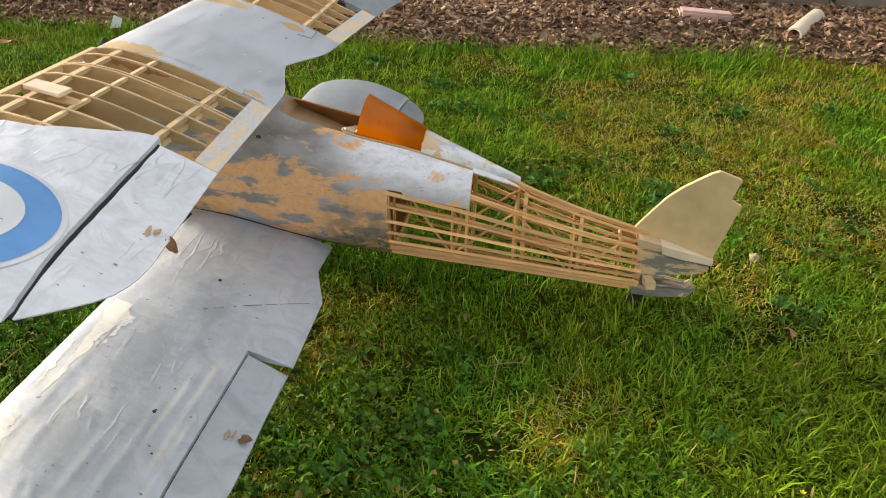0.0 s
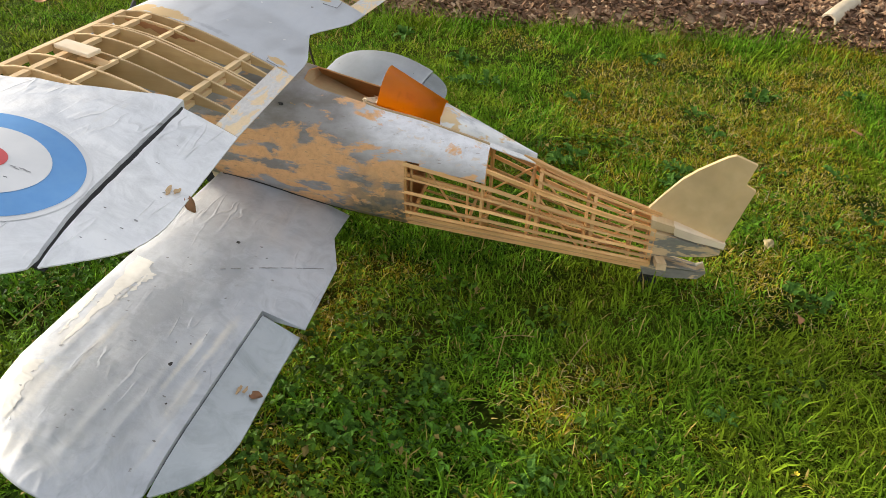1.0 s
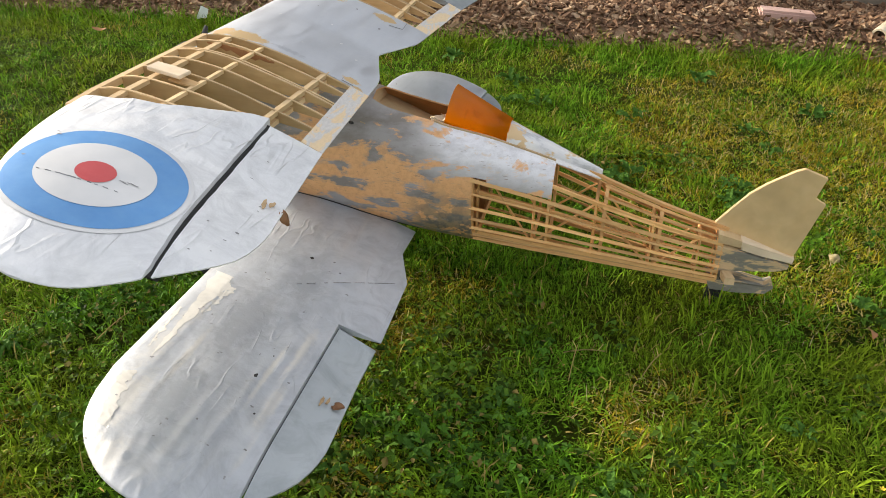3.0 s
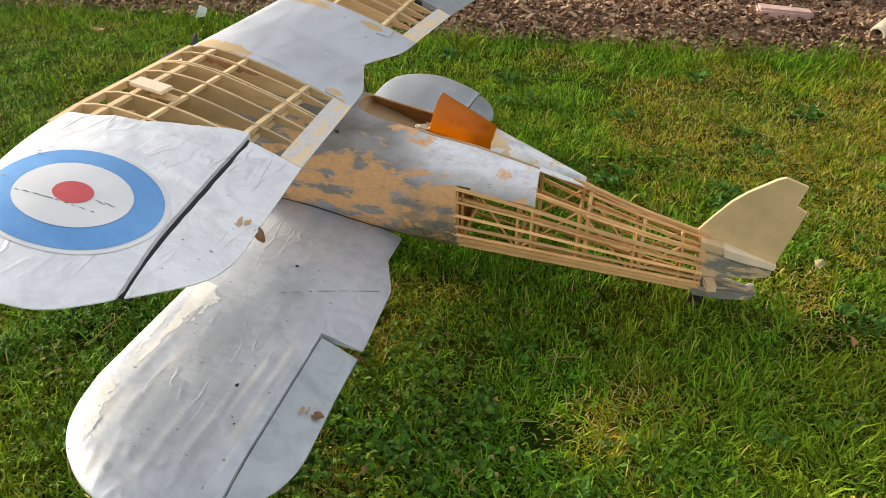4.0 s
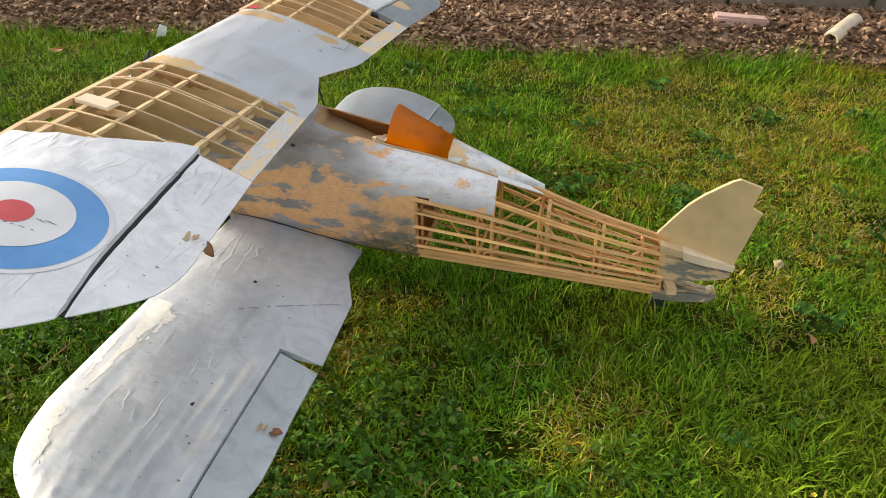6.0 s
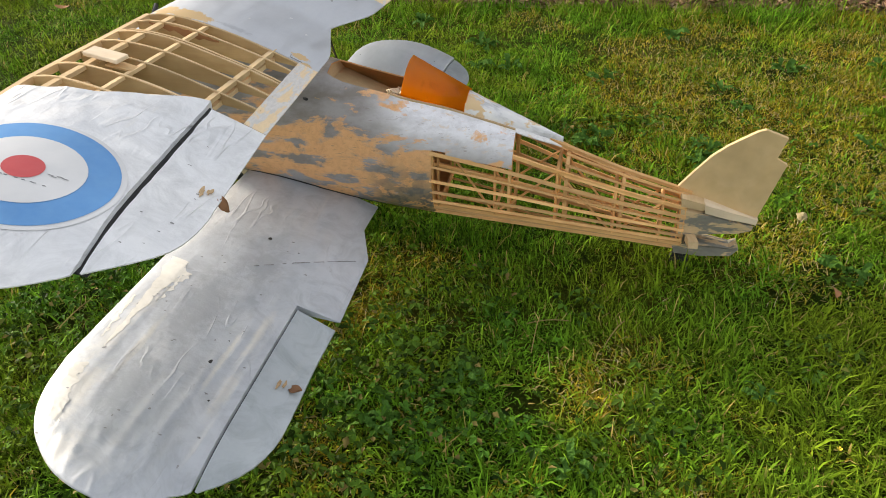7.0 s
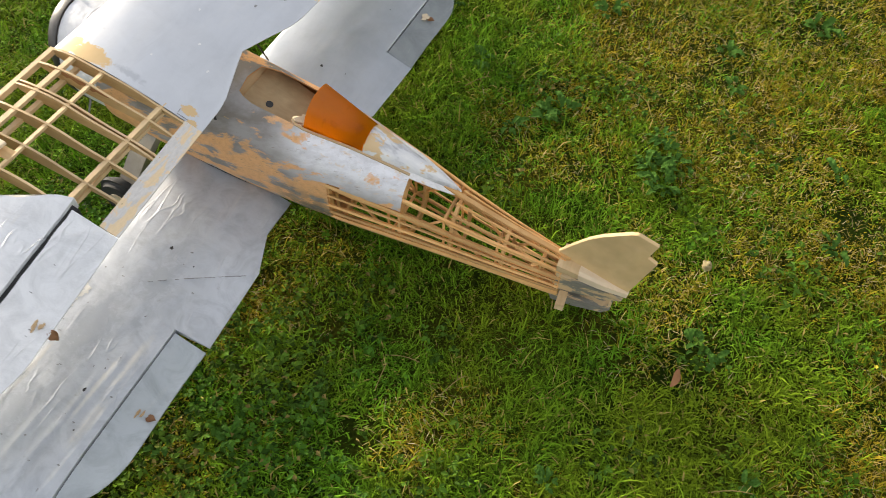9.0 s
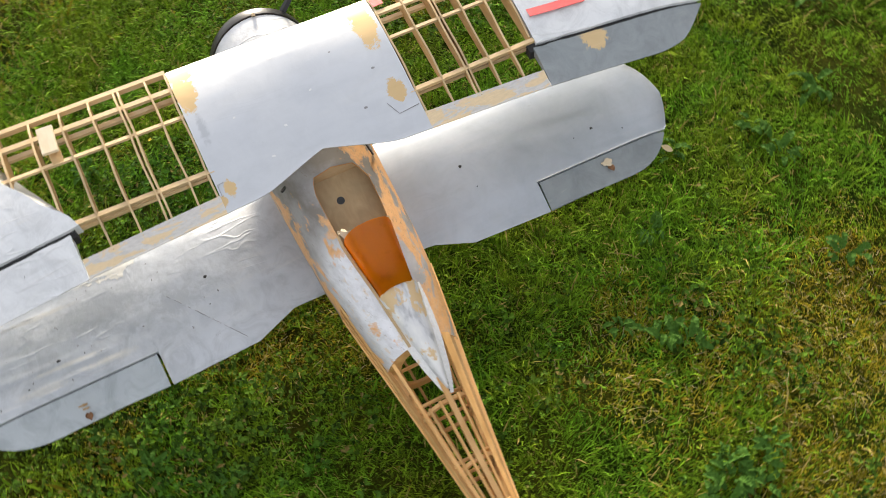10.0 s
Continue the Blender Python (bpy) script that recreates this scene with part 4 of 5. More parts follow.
for turn in (50, 230):
    way = Vector((-0.2 * math.sin(radians(turn)), math.cos(radians(turn)), math.sin(radians(turn)))).normalized()
    side = Vector((-1, 0, -0.2)).cross(way).normalized()
    rings = []
    for t, w, tw in ((0.0, 0.010, 60), (0.15, 0.008, 65), (0.5, 0.010, 62), (0.85, 0.008, 60), (1.0, 0.004, 58)):
        c = hub + way * (0.188 * t) + side * (0.012 * t * t)
        a = side * math.cos(radians(tw)) + Vector((1, 0, 0)) * math.sin(radians(tw))
        b = way.cross(a)
        rings.append([bm.verts.new(c + a * (i * w) + b * (j * 0.003)) for i, j in ((1, 0), (0, 1), (-1, 0), (0, -1))])
    for a, b in zip(rings, rings[1:]):
        for i in range(4):
            bm.faces.new((a[i], a[(i + 1) % 4], b[(i + 1) % 4], b[i]))
    bm.faces.new(rings[0])
    bm.faces.new(rings[-1])
prop = part("propeller", bm, BLACK, plane, "black plastic two-blade propeller")
bm = new_bm()
bmesh.ops.create_cone(bm, cap_ends=True, segments=20, radius1=0.018, radius2=0.008, depth=0.09, matrix=pose(-0.515, hub.y, axis(-0.515), 0, -101, 0))
part("hub", bm, BLACK, prop)

# undercarriage
for sy in (-1, 1):
    bm = new_bm()
    a, b = Vector((-0.36, yc(-0.36) + sy * 0.07, 0.23)), Vector((-0.43, yc(-0.43) + sy * 0.17, 0.06))
    sweep(bm, [a, (a + b) / 2 + Vector((0, sy * 0.006, 0.004)), b], 0.022, 0.055, up=(1, 0, 0.2))
    leg = part("undercarriage_leg", bm, LEGGREY, plane, "dull grey-tan undercarriage leg")
    bm = new_bm()
    bmesh.ops.create_cone(bm, cap_ends=True, segments=32, radius1=0.066, radius2=0.066, depth=0.036, matrix=pose(b.x, b.y + sy * 0.03, 0.046, 90, 0, 0))
    bmesh.ops.bevel(bm, geom=[e for e in bm.edges if len(e.link_faces) == 2 and e.calc_face_angle() > 1], offset=0.012, segments=3, affect="EDGES")
    wheel = part("wheel", bm, RUBBER, plane, "black rubber main wheel", True)
    bm = new_bm()
    bmesh.ops.create_cone(bm, cap_ends=True, segments=24, radius1=0.03, radius2=0.026, depth=0.042, matrix=pose(b.x, b.y + sy * 0.03, 0.046, 90, 0, 0))
    part("wheel_hub", bm, PALE, wheel, "pale tan wheel hub")

# cabane struts between fuselage and upper wing
for x, sy in ((-0.115, 1), (-0.30, 1), (-0.30, -1)):
    bm = new_bm()
    foot = hull(x, 90 - sy * 52, -0.002)
    stick(bm, foot, Vector((x - 0.02, YW + sy * 0.075, upper_line(x - 0.02, 0.07) + 0.004)), 0.0035)
    part("cabane_strut", bm, BLACK, plane, "thin dark wire strut")
bm = new_bm()
stick(bm, hull(-0.125, 140, 0.004), hull(-0.112, 142, -0.012), 0.005)
part("strut_peg", bm, DARK, plane, "dark stub of a strut fitting")

# ---- upper wing ----
IN, OUT_L, OUT_R = 0.232, 0.62, 0.53


def le(s):
    return UP.span(s)[0]


def te(s):
    return UP.span(s)[1]


bm = new_bm()
UP.loft(bm, steps(-IN, IN, 28), le, te)
upper = part("upper_wing", bm, MIDDLE, plane, "silver-white film over the wing's middle panel", True)

RIBS_L = [0.236, 0.277, 0.335, 0.344, 0.399, 0.46, 0.522, 0.584, 0.64]
RIBS_R = [0.236, 0.30, 0.356, 0.365, 0.415, 0.47, 0.524]
for sgn, ribs in ((-1, RIBS_L), (1, RIBS_R)):
    for s in ribs:
        bm = new_bm()
        xs = steps(le(s) + 0.010, min(te(s), -0.012) - 0.03 if s < 0.5 else -0.125, 12)
        prism(bm, [UP.at(sgn * s, x, 1, -0.002) + Vector((0, -0.0013, 0)) for x in xs] + [UP.at(sgn * s, x, -1, 0.002) + Vector((0, -0.0013, 0)) for x in xs[::-1]],
              [UP.at(sgn * s, x, 1, -0.002) + Vector((0, 0.0013, 0)) for x in xs] + [UP.at(sgn * s, x, -1, 0.002) + Vector((0, 0.0013, 0)) for x in xs[::-1]])
        rib = part("rib", bm, RIBWOOD, upper)
        bm = new_bm()
        sweep(bm, [UP.at(sgn * s, x, 1, -0.001) + Vector((0, 0.0012 * math.sin(x * 40 + s * 90), 0)) for x in xs], 0.0042, 0.002)
        part("capstrip", bm, BALSA, upper)
    far = 0.66 if sgn < 0 else 0.56
    for x, w, h in ((-0.311, 0.012, 0.007), (-0.243, 0.008, 0.006), (-0.118, 0.011, 0.008)):
        bm = new_bm()
        sweep(bm, [UP.at(sgn * s, x, 1, -0.0055) for s in steps(IN - 0.01, far, 6)], w, h)
        part("spar", bm, BALSA, upper)
        if x != -0.243:
            bm = new_bm()
            sweep(bm, [UP.at(sgn * s, x, -1, 0.004) for s in steps(IN - 0.01, far, 6)], w, h)
            part("spar", bm, BALSA, upper)
    bm = new_bm()
    sweep(bm, [UP.at(sgn * s, le(s) + 0.005, 1, -0.004) for s in steps(IN, far, 6)], 0.011, 0.012)
    part("leading_edge", bm, BALSA, upper, "bare balsa leading edge")
    bm = new_bm()
    end = 0.518
    st = steps(IN, end, 8)
    UP.loft(bm, [sgn * s for s in st], lambda s: te(s) - 0.036, te, 4)
    part("trailing_edge", bm, STRIP, upper, "trailing edge strip smeared with filler")


def gap_u(s):
    return lerp(abs(s), [(0.5, 0.0042), (0.8, 0.0056), (0.95, 0.0036)]) + 0.0018 * noise.noise(Vector((abs(s) * 55, 0.5, 0)))


def hinge_u(s):
    return lerp(abs(s), [(0.49, -0.106), (0.955, -0.058)])


for sgn, first in ((-1, OUT_L), (1, OUT_R)):
    bm = new_bm()
    # inboard edge runs back obliquely on the near wing
    stations = [first + (1.028 - first) * math.sin(math.pi / 2 * i / 34) for i in range(35)]
    rings = []
    count = 18
    for k, s in enumerate(stations):
        ring_top, ring_low = [], []
        h = min(hinge_u(s - (0.125 * (1 - k / 9) if sgn < 0 and k < 9 else 0)) - gap_u(s), te(s))
        a = le(s)
        for i in range(count + 1):
            x = a + (h - a) * (1 - math.cos(math.pi * (i / count) ** 0.85)) / 2
            ss = s
            if sgn < 0 and k < 9:
                f = (x - a) / max(h - a, 0.01)
                pull = lerp(f, [(0, -0.012), (0.25, -0.004), (0.55, 0.03), (0.8, 0.085), (1, 0.125)]) + 0.004 * math.sin(f * 23)
                ss = s - pull * (1 - k / 9) ** 1.0
            ring_top.append(UP.at(sgn * ss, x, 1, 0.001))
            ring_low.append(UP.at(sgn * ss, x, -1, -0.0005))
        rings.append([bm.verts.new(p) for p in ring_top + ring_low[::-1]])
    n2 = len(rings[0])
    for r, q in zip(rings, rings[1:]):
        for i in range(n2):
            bm.faces.new((r[i], r[(i + 1) % n2], q[(i + 1) % n2], q[i]))
    bm.faces.new(rings[0])
    bm.faces.new(rings[-1])
    part("outer_panel", bm, WHITE, upper, "wrinkled white film over the outer wing panel", True)
    bm = new_bm()
    UP.loft(bm, [sgn * s for s in steps(0.52, 0.949, 20)], lambda s: hinge_u(s) + gap_u(s), lambda s: max(te(s), hinge_u(s) + gap_u(s) + 0.001), 8)
    part("aileron", bm, WHITE if sgn < 0 else GREY_AILERON, upper, "white film-covered aileron" if sgn < 0 else "grey-painted aileron", True)
    # near-black strip under the hinge line stands for the gap's shade
    bm = new_bm()
    UP.loft(bm, [sgn * s for s in steps(0.51, 0.945, 10)], lambda s: hinge_u(s) - 0.010, lambda s: hinge_u(s) + 0.008, 3)
    for v in bm.verts:
        v.co.z -= 0.006
    part("hinge_gap", bm, DARK, upper, "dark strip standing for shade in the hinge gap")

# roundel
for r, mat_, lift in ((0.117, DECAL, 0.0020), (0.110, BLUE, 0.0026), (0.072, DECAL, 0.0032), (0.0245, RED, 0.0038)):
    bm = new_bm()
    UP.patch(bm, (-0.83, -0.195), r, r, lift, n=64)
    part("roundel", bm, mat_, upper, "red, white and blue roundel decal", True)
rnd = random.Random(14)
for k, a in enumerate((0.0, 0.1, 0.22, 0.31, 0.36, 0.47, 0.58, 0.66, 0.75, 0.88)):
    bm = new_bm()
    UP.ribbon(bm, [(-0.862 + 0.012 * t + rnd.uniform(-0.0005, 0.0005), -0.255 + 0.112 * t) for t in steps(a, a + rnd.uniform(0.03, 0.09), 4)], rnd.uniform(0.0004, 0.0010), 0.0036)
    part("scuff_mark", bm, SCUFF, upper)
MARKS = [(-0.829 + 0.0007 * k + rnd.uniform(-0.002, 0.002), -0.162 + 0.0032 * k, 0.0028, 0.0009, 0.0039) for k in range(7)]
MARKS += [(q, x, 0.0035, 0.0014, 0.0034) for q, x in ((-0.830, -0.303), (-0.838, -0.292), (-0.765, -0.292), (-0.772, -0.286))]
MARKS += [(rnd.uniform(-0.95, -0.6), rnd.uniform(-0.1, -0.01), rnd.uniform(0.001, 0.003), rnd.uniform(0.0006, 0.0014), 0.0008) for _ in range(16)]
for k, (q, x, rx, ry, up_) in enumerate(MARKS):
    if x < te(q) - 0.006 and abs(x - hinge_u(q)) > 0.01:
        bm = new_bm()
        UP.patch(bm, (q, x), rx, ry, up_, 0.8, k, 9)
        part("scuff_mark", bm, SCUFF, upper)
for k, (q, x) in enumerate(((0.10, -0.26), (0.03, -0.20), (-0.05, -0.15), (0.12, -0.12), (-0.14, -0.20), (-0.10, -0.10), (0.17, -0.19), (-0.02, -0.30))):
    bm = new_bm()
    UP.patch(bm, (q, x), 0.0022, 0.0038, 0.0009, 0.9, 200 + k, 9)
    part("paint_fleck", bm, DECAL if k % 3 else SCUFF, upper)
# a brown stain-soaked web on one rib, split at its ends
bm = new_bm()
xs = steps(-0.335, -0.200, 14)
webs = [[UP.at(q, x, 1, -0.004 - 0.0015 * (i % 2)) for i, x in enumerate(xs)] + [UP.at(q, x, 1, -0.007 - 0.013 * math.sin(math.pi * i / 14) * (0.7 + 0.3 * math.sin(i * 2.1))) for i, x in reversed(list(enumerate(xs)))] for q in (-0.2795, -0.2785)]
prism(bm, *webs)
part("torn_covering", bm, LEAFMAT, upper, "torn brown remains of covering")
# rib block and tape on the near wing, red stripe and patches on the far one
bm = new_bm()
p = UP.at(-0.490, -0.288, 1)
slab(bm, [p + Vector(o) for o in ((-0.031, -0.016, 0.014), (0.030, -0.020, 0.004), (0.033, 0.012, 0.004), (-0.029, 0.016, 0.014))], (0, 0, 0.007))
bmesh.ops.bevel(bm, geom=bm.edges[:], offset=0.0012, segments=1, affect="EDGES")
part("spacer_block", bm, PALE, upper, "loose pale balsa block on the spar")
bm = new_bm()
slab(bm, [p + Vector(o) for o in ((0.004, -0.014, -0.004), (0.048, -0.010, -0.014), (0.046, 0.012, -0.014), (0.006, 0.012, -0.004))], (0, 0, 0.003))
part("ply_scrap", bm, RIBWOOD, upper, "thin plywood scrap under the block")
bm = new_bm()
UP.ribbon(bm, [(0.546, -0.178), (0.60, -0.172), (0.68, -0.164)], 0.038, 0.002)
part("red_stripe", bm, RED, upper, "red painted stripe", )
bm = new_bm()
UP.ribbon(bm, [(0.236, -0.336), (0.262, -0.337)], 0.022, 0.0016)
part("red_tab", bm, RED, upper, "red film tab")
bm = new_bm()
UP.ribbon(bm, [(-0.228, -0.062), (-0.228, -0.085), (-0.215, -0.087)], 0.0009)
part("cut_line", bm, SCUFF, upper)
bm = new_bm()
UP.ribbon(bm, [(0.228, -0.085), (0.18, -0.082), (0.165, -0.11)], 0.0011)
part("cut_line", bm, SCUFF, upper)


def tape_tab(wing, s, x, parent, seed, curl=0.017, hang=0.0, drop=0.0, size=1.0, paint=None):
    """A dried scrap of tan tape, twisted in two, and its torn end curled up like a dead leaf; hang: how far that tips down."""
    for k, (ds, dx, rs, rx) in enumerate(((0.0, 0.0, 0.011, 0.0034), (0.004, 0.009, 0.007, 0.0026))):
        bm = new_bm()
        wing.patch(bm, (s + ds, x + dx - 0.003), rx * size, rs * (0.6 + 0.4 * size), 0.003 + 0.0015 * k - drop, 0.7, seed + k, 18)
        ob = part("hinge_tape", bm, paint or DRYTAPE, parent, "dry scrap of tan paper tape")
        ob.modifiers.new("thickness", "SOLIDIFY").thickness = 0.0012
    bm = new_bm()
    c = wing.at(s + 0.006, x + curl, 1, 0.001 - drop)
    rows = []
    for t in steps(0, 1, 6):
        w = 0.011 * math.sin(math.pi * (0.15 + 0.8 * t))
        rows.append([bm.verts.new(c + Vector((0.021 * (t - 0.4) * (1 - 0.6 * hang) + 0.002 * math.sin(a * 2), w * math.sin(a - 0.6), 0.0045 * (1 - math.cos(a)) + 0.002 * t - hang * 0.022 * t))) for a in (-1.3, -0.7, 0.0, 0.7, 1.3)])
    for p, q in zip(rows, rows[1:]):
        for i in range(4):
            bm.faces.new((p[i], p[i + 1], q[i + 1], q[i]))
    ob = part("curled_tape", bm, TAPE, parent, "curled brown paper tape", True)
    ob.modifiers.new("thickness", "SOLIDIFY").thickness = 0.0007


tape_tab(UP, -0.73, -0.012, upper, 4, 0.022, 1.0)

# ---- lower wings ----


def hinge_l(s):
    return lerp(abs(s), [(0.5, -0.007), (0.94, 0.002)])


def droop(s):
    """The lower ailerons hang a little below their wings, less towards the tips."""
    return lerp(abs(s), [(0.5, 0.17), (0.92, 0.04)])


def eased_step(v):
    v = min(max(v, 0.0), 1.0)
    return v * v * (3 - 2 * v)


def film_folds(s, x):
    """Slack film: a lapped strip along the leading edge, long folds ahead of the hinge, puckers by the nose and tip."""
    a = abs(s)
    z = 0.0
    lap = -0.222 + 0.010 * noise.noise(Vector((a * 13, 0, 0)))
    lapped = eased_step((lap - x) / 0.003) * eased_step((a - 0.455) / 0.008)
    z += 0.0011 * lapped
    for x0, s0, s1, w in ((-0.018, 0.53, 0.94, 0.0045), (-0.034, 0.56, 0.88, 0.005), (-0.055, 0.58, 0.80, 0.004), (-0.075, 0.66, 0.90, 0.005), (-0.115, 0.74, 0.95, 0.006), (-0.195, 0.62, 0.90, 0.005)):
        d = (x - x0 - 0.007 * noise.noise(Vector((a * 7, x0 * 90, 0)))) / w
        along = eased_step((a - s0) / 0.06) * eased_step((s1 - a) / 0.06)
        z += 0.0014 * math.exp(-d * d) * along * (0.7 + 0.6 * noise.noise(Vector((a * 19, x0 * 40, 3))))
    ridge = 1 - abs(noise.noise(Vector((x * 34 - a * 22, a * 24 + x * 8, 5.0))))
    z += 0.0006 * ridge ** 14 * eased_step((-0.17 - x) / 0.05) * eased_step((a - 0.40) / 0.1)
    ridge = 1 - abs(noise.noise(Vector((x * 42, a * 13 - x * 9, 9.0))))
    z += 0.0011 * ridge ** 12 * eased_step((a - 0.84) / 0.08)
    ridge = 1 - abs(noise.noise(Vector((x * 20 + a * 40, a * 12, 2.0))))
    z += 0.0012 * ridge ** 9 * eased_step(1 - math.hypot(a - 0.50, x - 0.03) / 0.09)
    return z


rnd = random.Random(77)
DIRT = [(rnd.uniform(-0.93, -0.32), rnd.uniform(-0.26, -0.02), rnd.uniform(0.0008, 0.003), rnd.uniform(0.0008, 0.0022), SCUFF) for _ in range(34)]

for sgn, LO in ((-1, LO_NEAR), (1, LO_FAR)):
    tip = LO.le[-1][0]
    far = 0.505 + (tip - 0.505) * 0.88
    bm = new_bm()
    fine = sgn < 0
    outer = [0.508 + (tip - 0.508) * math.sin(math.pi / 2 * i / (110 if fine else 36)) for i in range(111 if fine else 37)]
    LO.loft(bm, [sgn * s for s in steps(0.075, 0.505, 50 if fine else 22) + outer], lambda s: LO.span(s)[0], lambda s: LO.span(s)[1] if abs(s) < 0.506 else min(hinge_l(s) - 0.0013, LO.span(s)[1]), 70 if fine else 18, film_folds if fine else None)
    lower = part("lower_wing", bm, SILVER if sgn < 0 else FARWING, plane, "scuffed silver film-covered lower wing", True)
    bm = new_bm()
    LO.loft(bm, [sgn * s for s in steps(0.514, far, 18)], lambda s: hinge_l(s) + 0.0013, lambda s: max(LO.span(s)[1] - lerp(abs(s), [(0.62, 0.008), (0.80, 0.002)]), hinge_l(s) + 0.005), 8)
    for v in bm.verts:
        back = v.co.x - hinge_l(v.co.y - YW)
        v.co.z -= 0.004 + droop(v.co.y - YW) * back
    part("aileron", bm, NEAR_GREY if sgn < 0 else GREY, lower, "grey-painted aileron", True)
    # groove's shadow made as a sunken near-black strip
    bm = new_bm()
    LO.loft(bm, [sgn * s for s in steps(0.511, far - 0.03, 8)], lambda s: hinge_l(s) - 0.006, lambda s: hinge_l(s) + 0.005, 3)
    for v in bm.verts:
        v.co.z -= 0.007
    part("hinge_gap", bm, DARK, lower, "dark strip standing for shade in the hinge groove")
    if sgn < 0:
        tape_tab(LO, -0.70, 0.036, lower, 9, 0.021, 0.2, 0.006)
    else:
        tape_tab(LO, 0.705, 0.022, lower, 11, 0.014, 0.2, 0.002, 2.0, CREAM)
    for k, (s, x, r) in enumerate([(0.345, -0.125, 0.0036), (0.712, -0.075, 0.0040), (0.70, -0.26, 0.0018), (0.655, -0.07, 0.0012), (0.79, -0.042, 0.0016), (0.36, -0.06, 0.0014)]):
        bm = new_bm()
        LO.patch(bm, (sgn * s, x), r, r * 1.2, 0.0016, 0.5, 30 + k, 12)
        part("puncture", bm, DARK, lower, "dark puncture in the film")
    if sgn < 0:
        for k, (q, x, rx, ry, m_) in enumerate(DIRT):
            bm = new_bm()
            LO.patch(bm, (q, x), rx, ry, 0.0006 + film_folds(q, x), 0.9, 50 + k, 16)
            part("dirt_mark", bm, m_, lower)
        bm = new_bm()
        rnd = random.Random(8)
        for a in (0.0, 0.1, 0.16, 0.27, 0.36, 0.43, 0.50, 0.57, 0.64, 0.71, 0.78, 0.85, 0.92):
            LO.ribbon(bm, [(-0.445 + 0.134 * t, -0.118 + 0.16 * t + rnd.uniform(-0.0008, 0.0008)) for t in steps(a, a + rnd.uniform(0.03, 0.12), 5)], rnd.uniform(0.0006, 0.0015), 0.0006)
        part("tear_line", bm, SCUFF, lower, "long dark tear in the film")
        # lapped film on the leading edge, its sunlit cream put into the colour
        for fore, aft, seed in (
                ([(0.470, -0.272), (0.53, -0.262), (0.60, -0.252), (0.68, -0.246), (0.74, -0.243)], [(0.486, -0.226), (0.535, -0.216), (0.585, -0.232), (0.67, -0.234), (0.75, -0.238)], 1),
                ([(0.515, -0.218), (0.56, -0.222), (0.61, -0.226)], [(0.518, -0.204), (0.56, -0.214), (0.615, -0.221)], 2),
                ([(0.60, -0.274), (0.66, -0.270), (0.72, -0.262)], [(0.605, -0.266), (0.66, -0.262), (0.725, -0.258)], 3),
                ([(0.79, -0.262), (0.84, -0.256), (0.90, -0.232)], [(0.785, -0.242), (0.84, -0.232), (0.905, -0.214)], 4)):
            bm = new_bm()
            rows = []
            for t in steps(0, 1, 60):
                a, b = ((lerp(t, [(i / (len(e) - 1), q[0]) for i, q in enumerate(e)]), lerp(t, [(i / (len(e) - 1), q[1]) for i, q in enumerate(e)])) for e in (fore, aft))
                jag = [0.009 * noise.noise(Vector((t * 9, seed, k))) + 0.003 * noise.noise(Vector((t * 30, seed, k))) for k in (0, 7)]
                a, b = (a[0], a[1] + jag[0]), (b[0], b[1] + jag[1])
                rows.append([])
                for u in steps(0, 1, 8):
                    q, x = -(a[0] + (b[0] - a[0]) * u), a[1] + (b[1] - a[1]) * u
                    rows[-1].append(bm.verts.new(LO.at(q, x, 1, 0.0005 + film_folds(q, x))))
            for p, q in zip(rows, rows[1:]):
                for i in range(8):
                    bm.faces.new((p[i], p[i + 1], q[i + 1], q[i]))
            part("film_scrap", bm, GLINTFILM, lower, "pale strip of lapped film, coloured as a sun glint", True)

# dark strip for the crease's shade where the near lower wing meets the fuselage
seam = []
for x in steps(-0.28, 0.022, 16):
    pick = min((abs(LO_NEAR.at(hull(x, d).y - YW, x).z - hull(x, d).z), d) for d in range(182, 268))[1]
    p = hull(x, pick, -0.001)
    seam.append(Vector((p.x, p.y, LO_NEAR.at(p.y - YW, x, 1, 0.001).z)))
bm = new_bm()
sweep(bm, seam, 0.005, 0.002)
part("root_seam", bm, DARK, plane, "dark strip standing for shade along the wing root")

# ---- lawn ----
rng = np.random.default_rng(11)


def lawn_noise(x, y, f, k=0.0):
    return (np.sin(x * 2.1 * f + 1.3 + k) * np.sin(y * 1.7 * f + 0.4 + 2 * k) + 0.6 * np.sin(x * 4.9 * f + 2.2 * y * f + k) * np.sin(y * 4.3 * f - 1.1 * x * f + 3 * k) + 0.4 * np.sin(x * 9.7 * f + k) * np.sin(y * 10.9 * f + x * 3 * f)) / 2 + 0.5


def edge_np(x):
    return BED_Y + 0.045 * x + 0.03 * np.sin(x * 2.1 - 1) + 0.025 * np.sin(x * 5.3 + 1)


def comb(x, y):
    """The way the turf lies, swirling from place to place."""
    return 5.0 * lawn_noise(x, y, 2.3, 0.3) + 4.0 * lawn_noise(x, y, 6.1, 1.9)


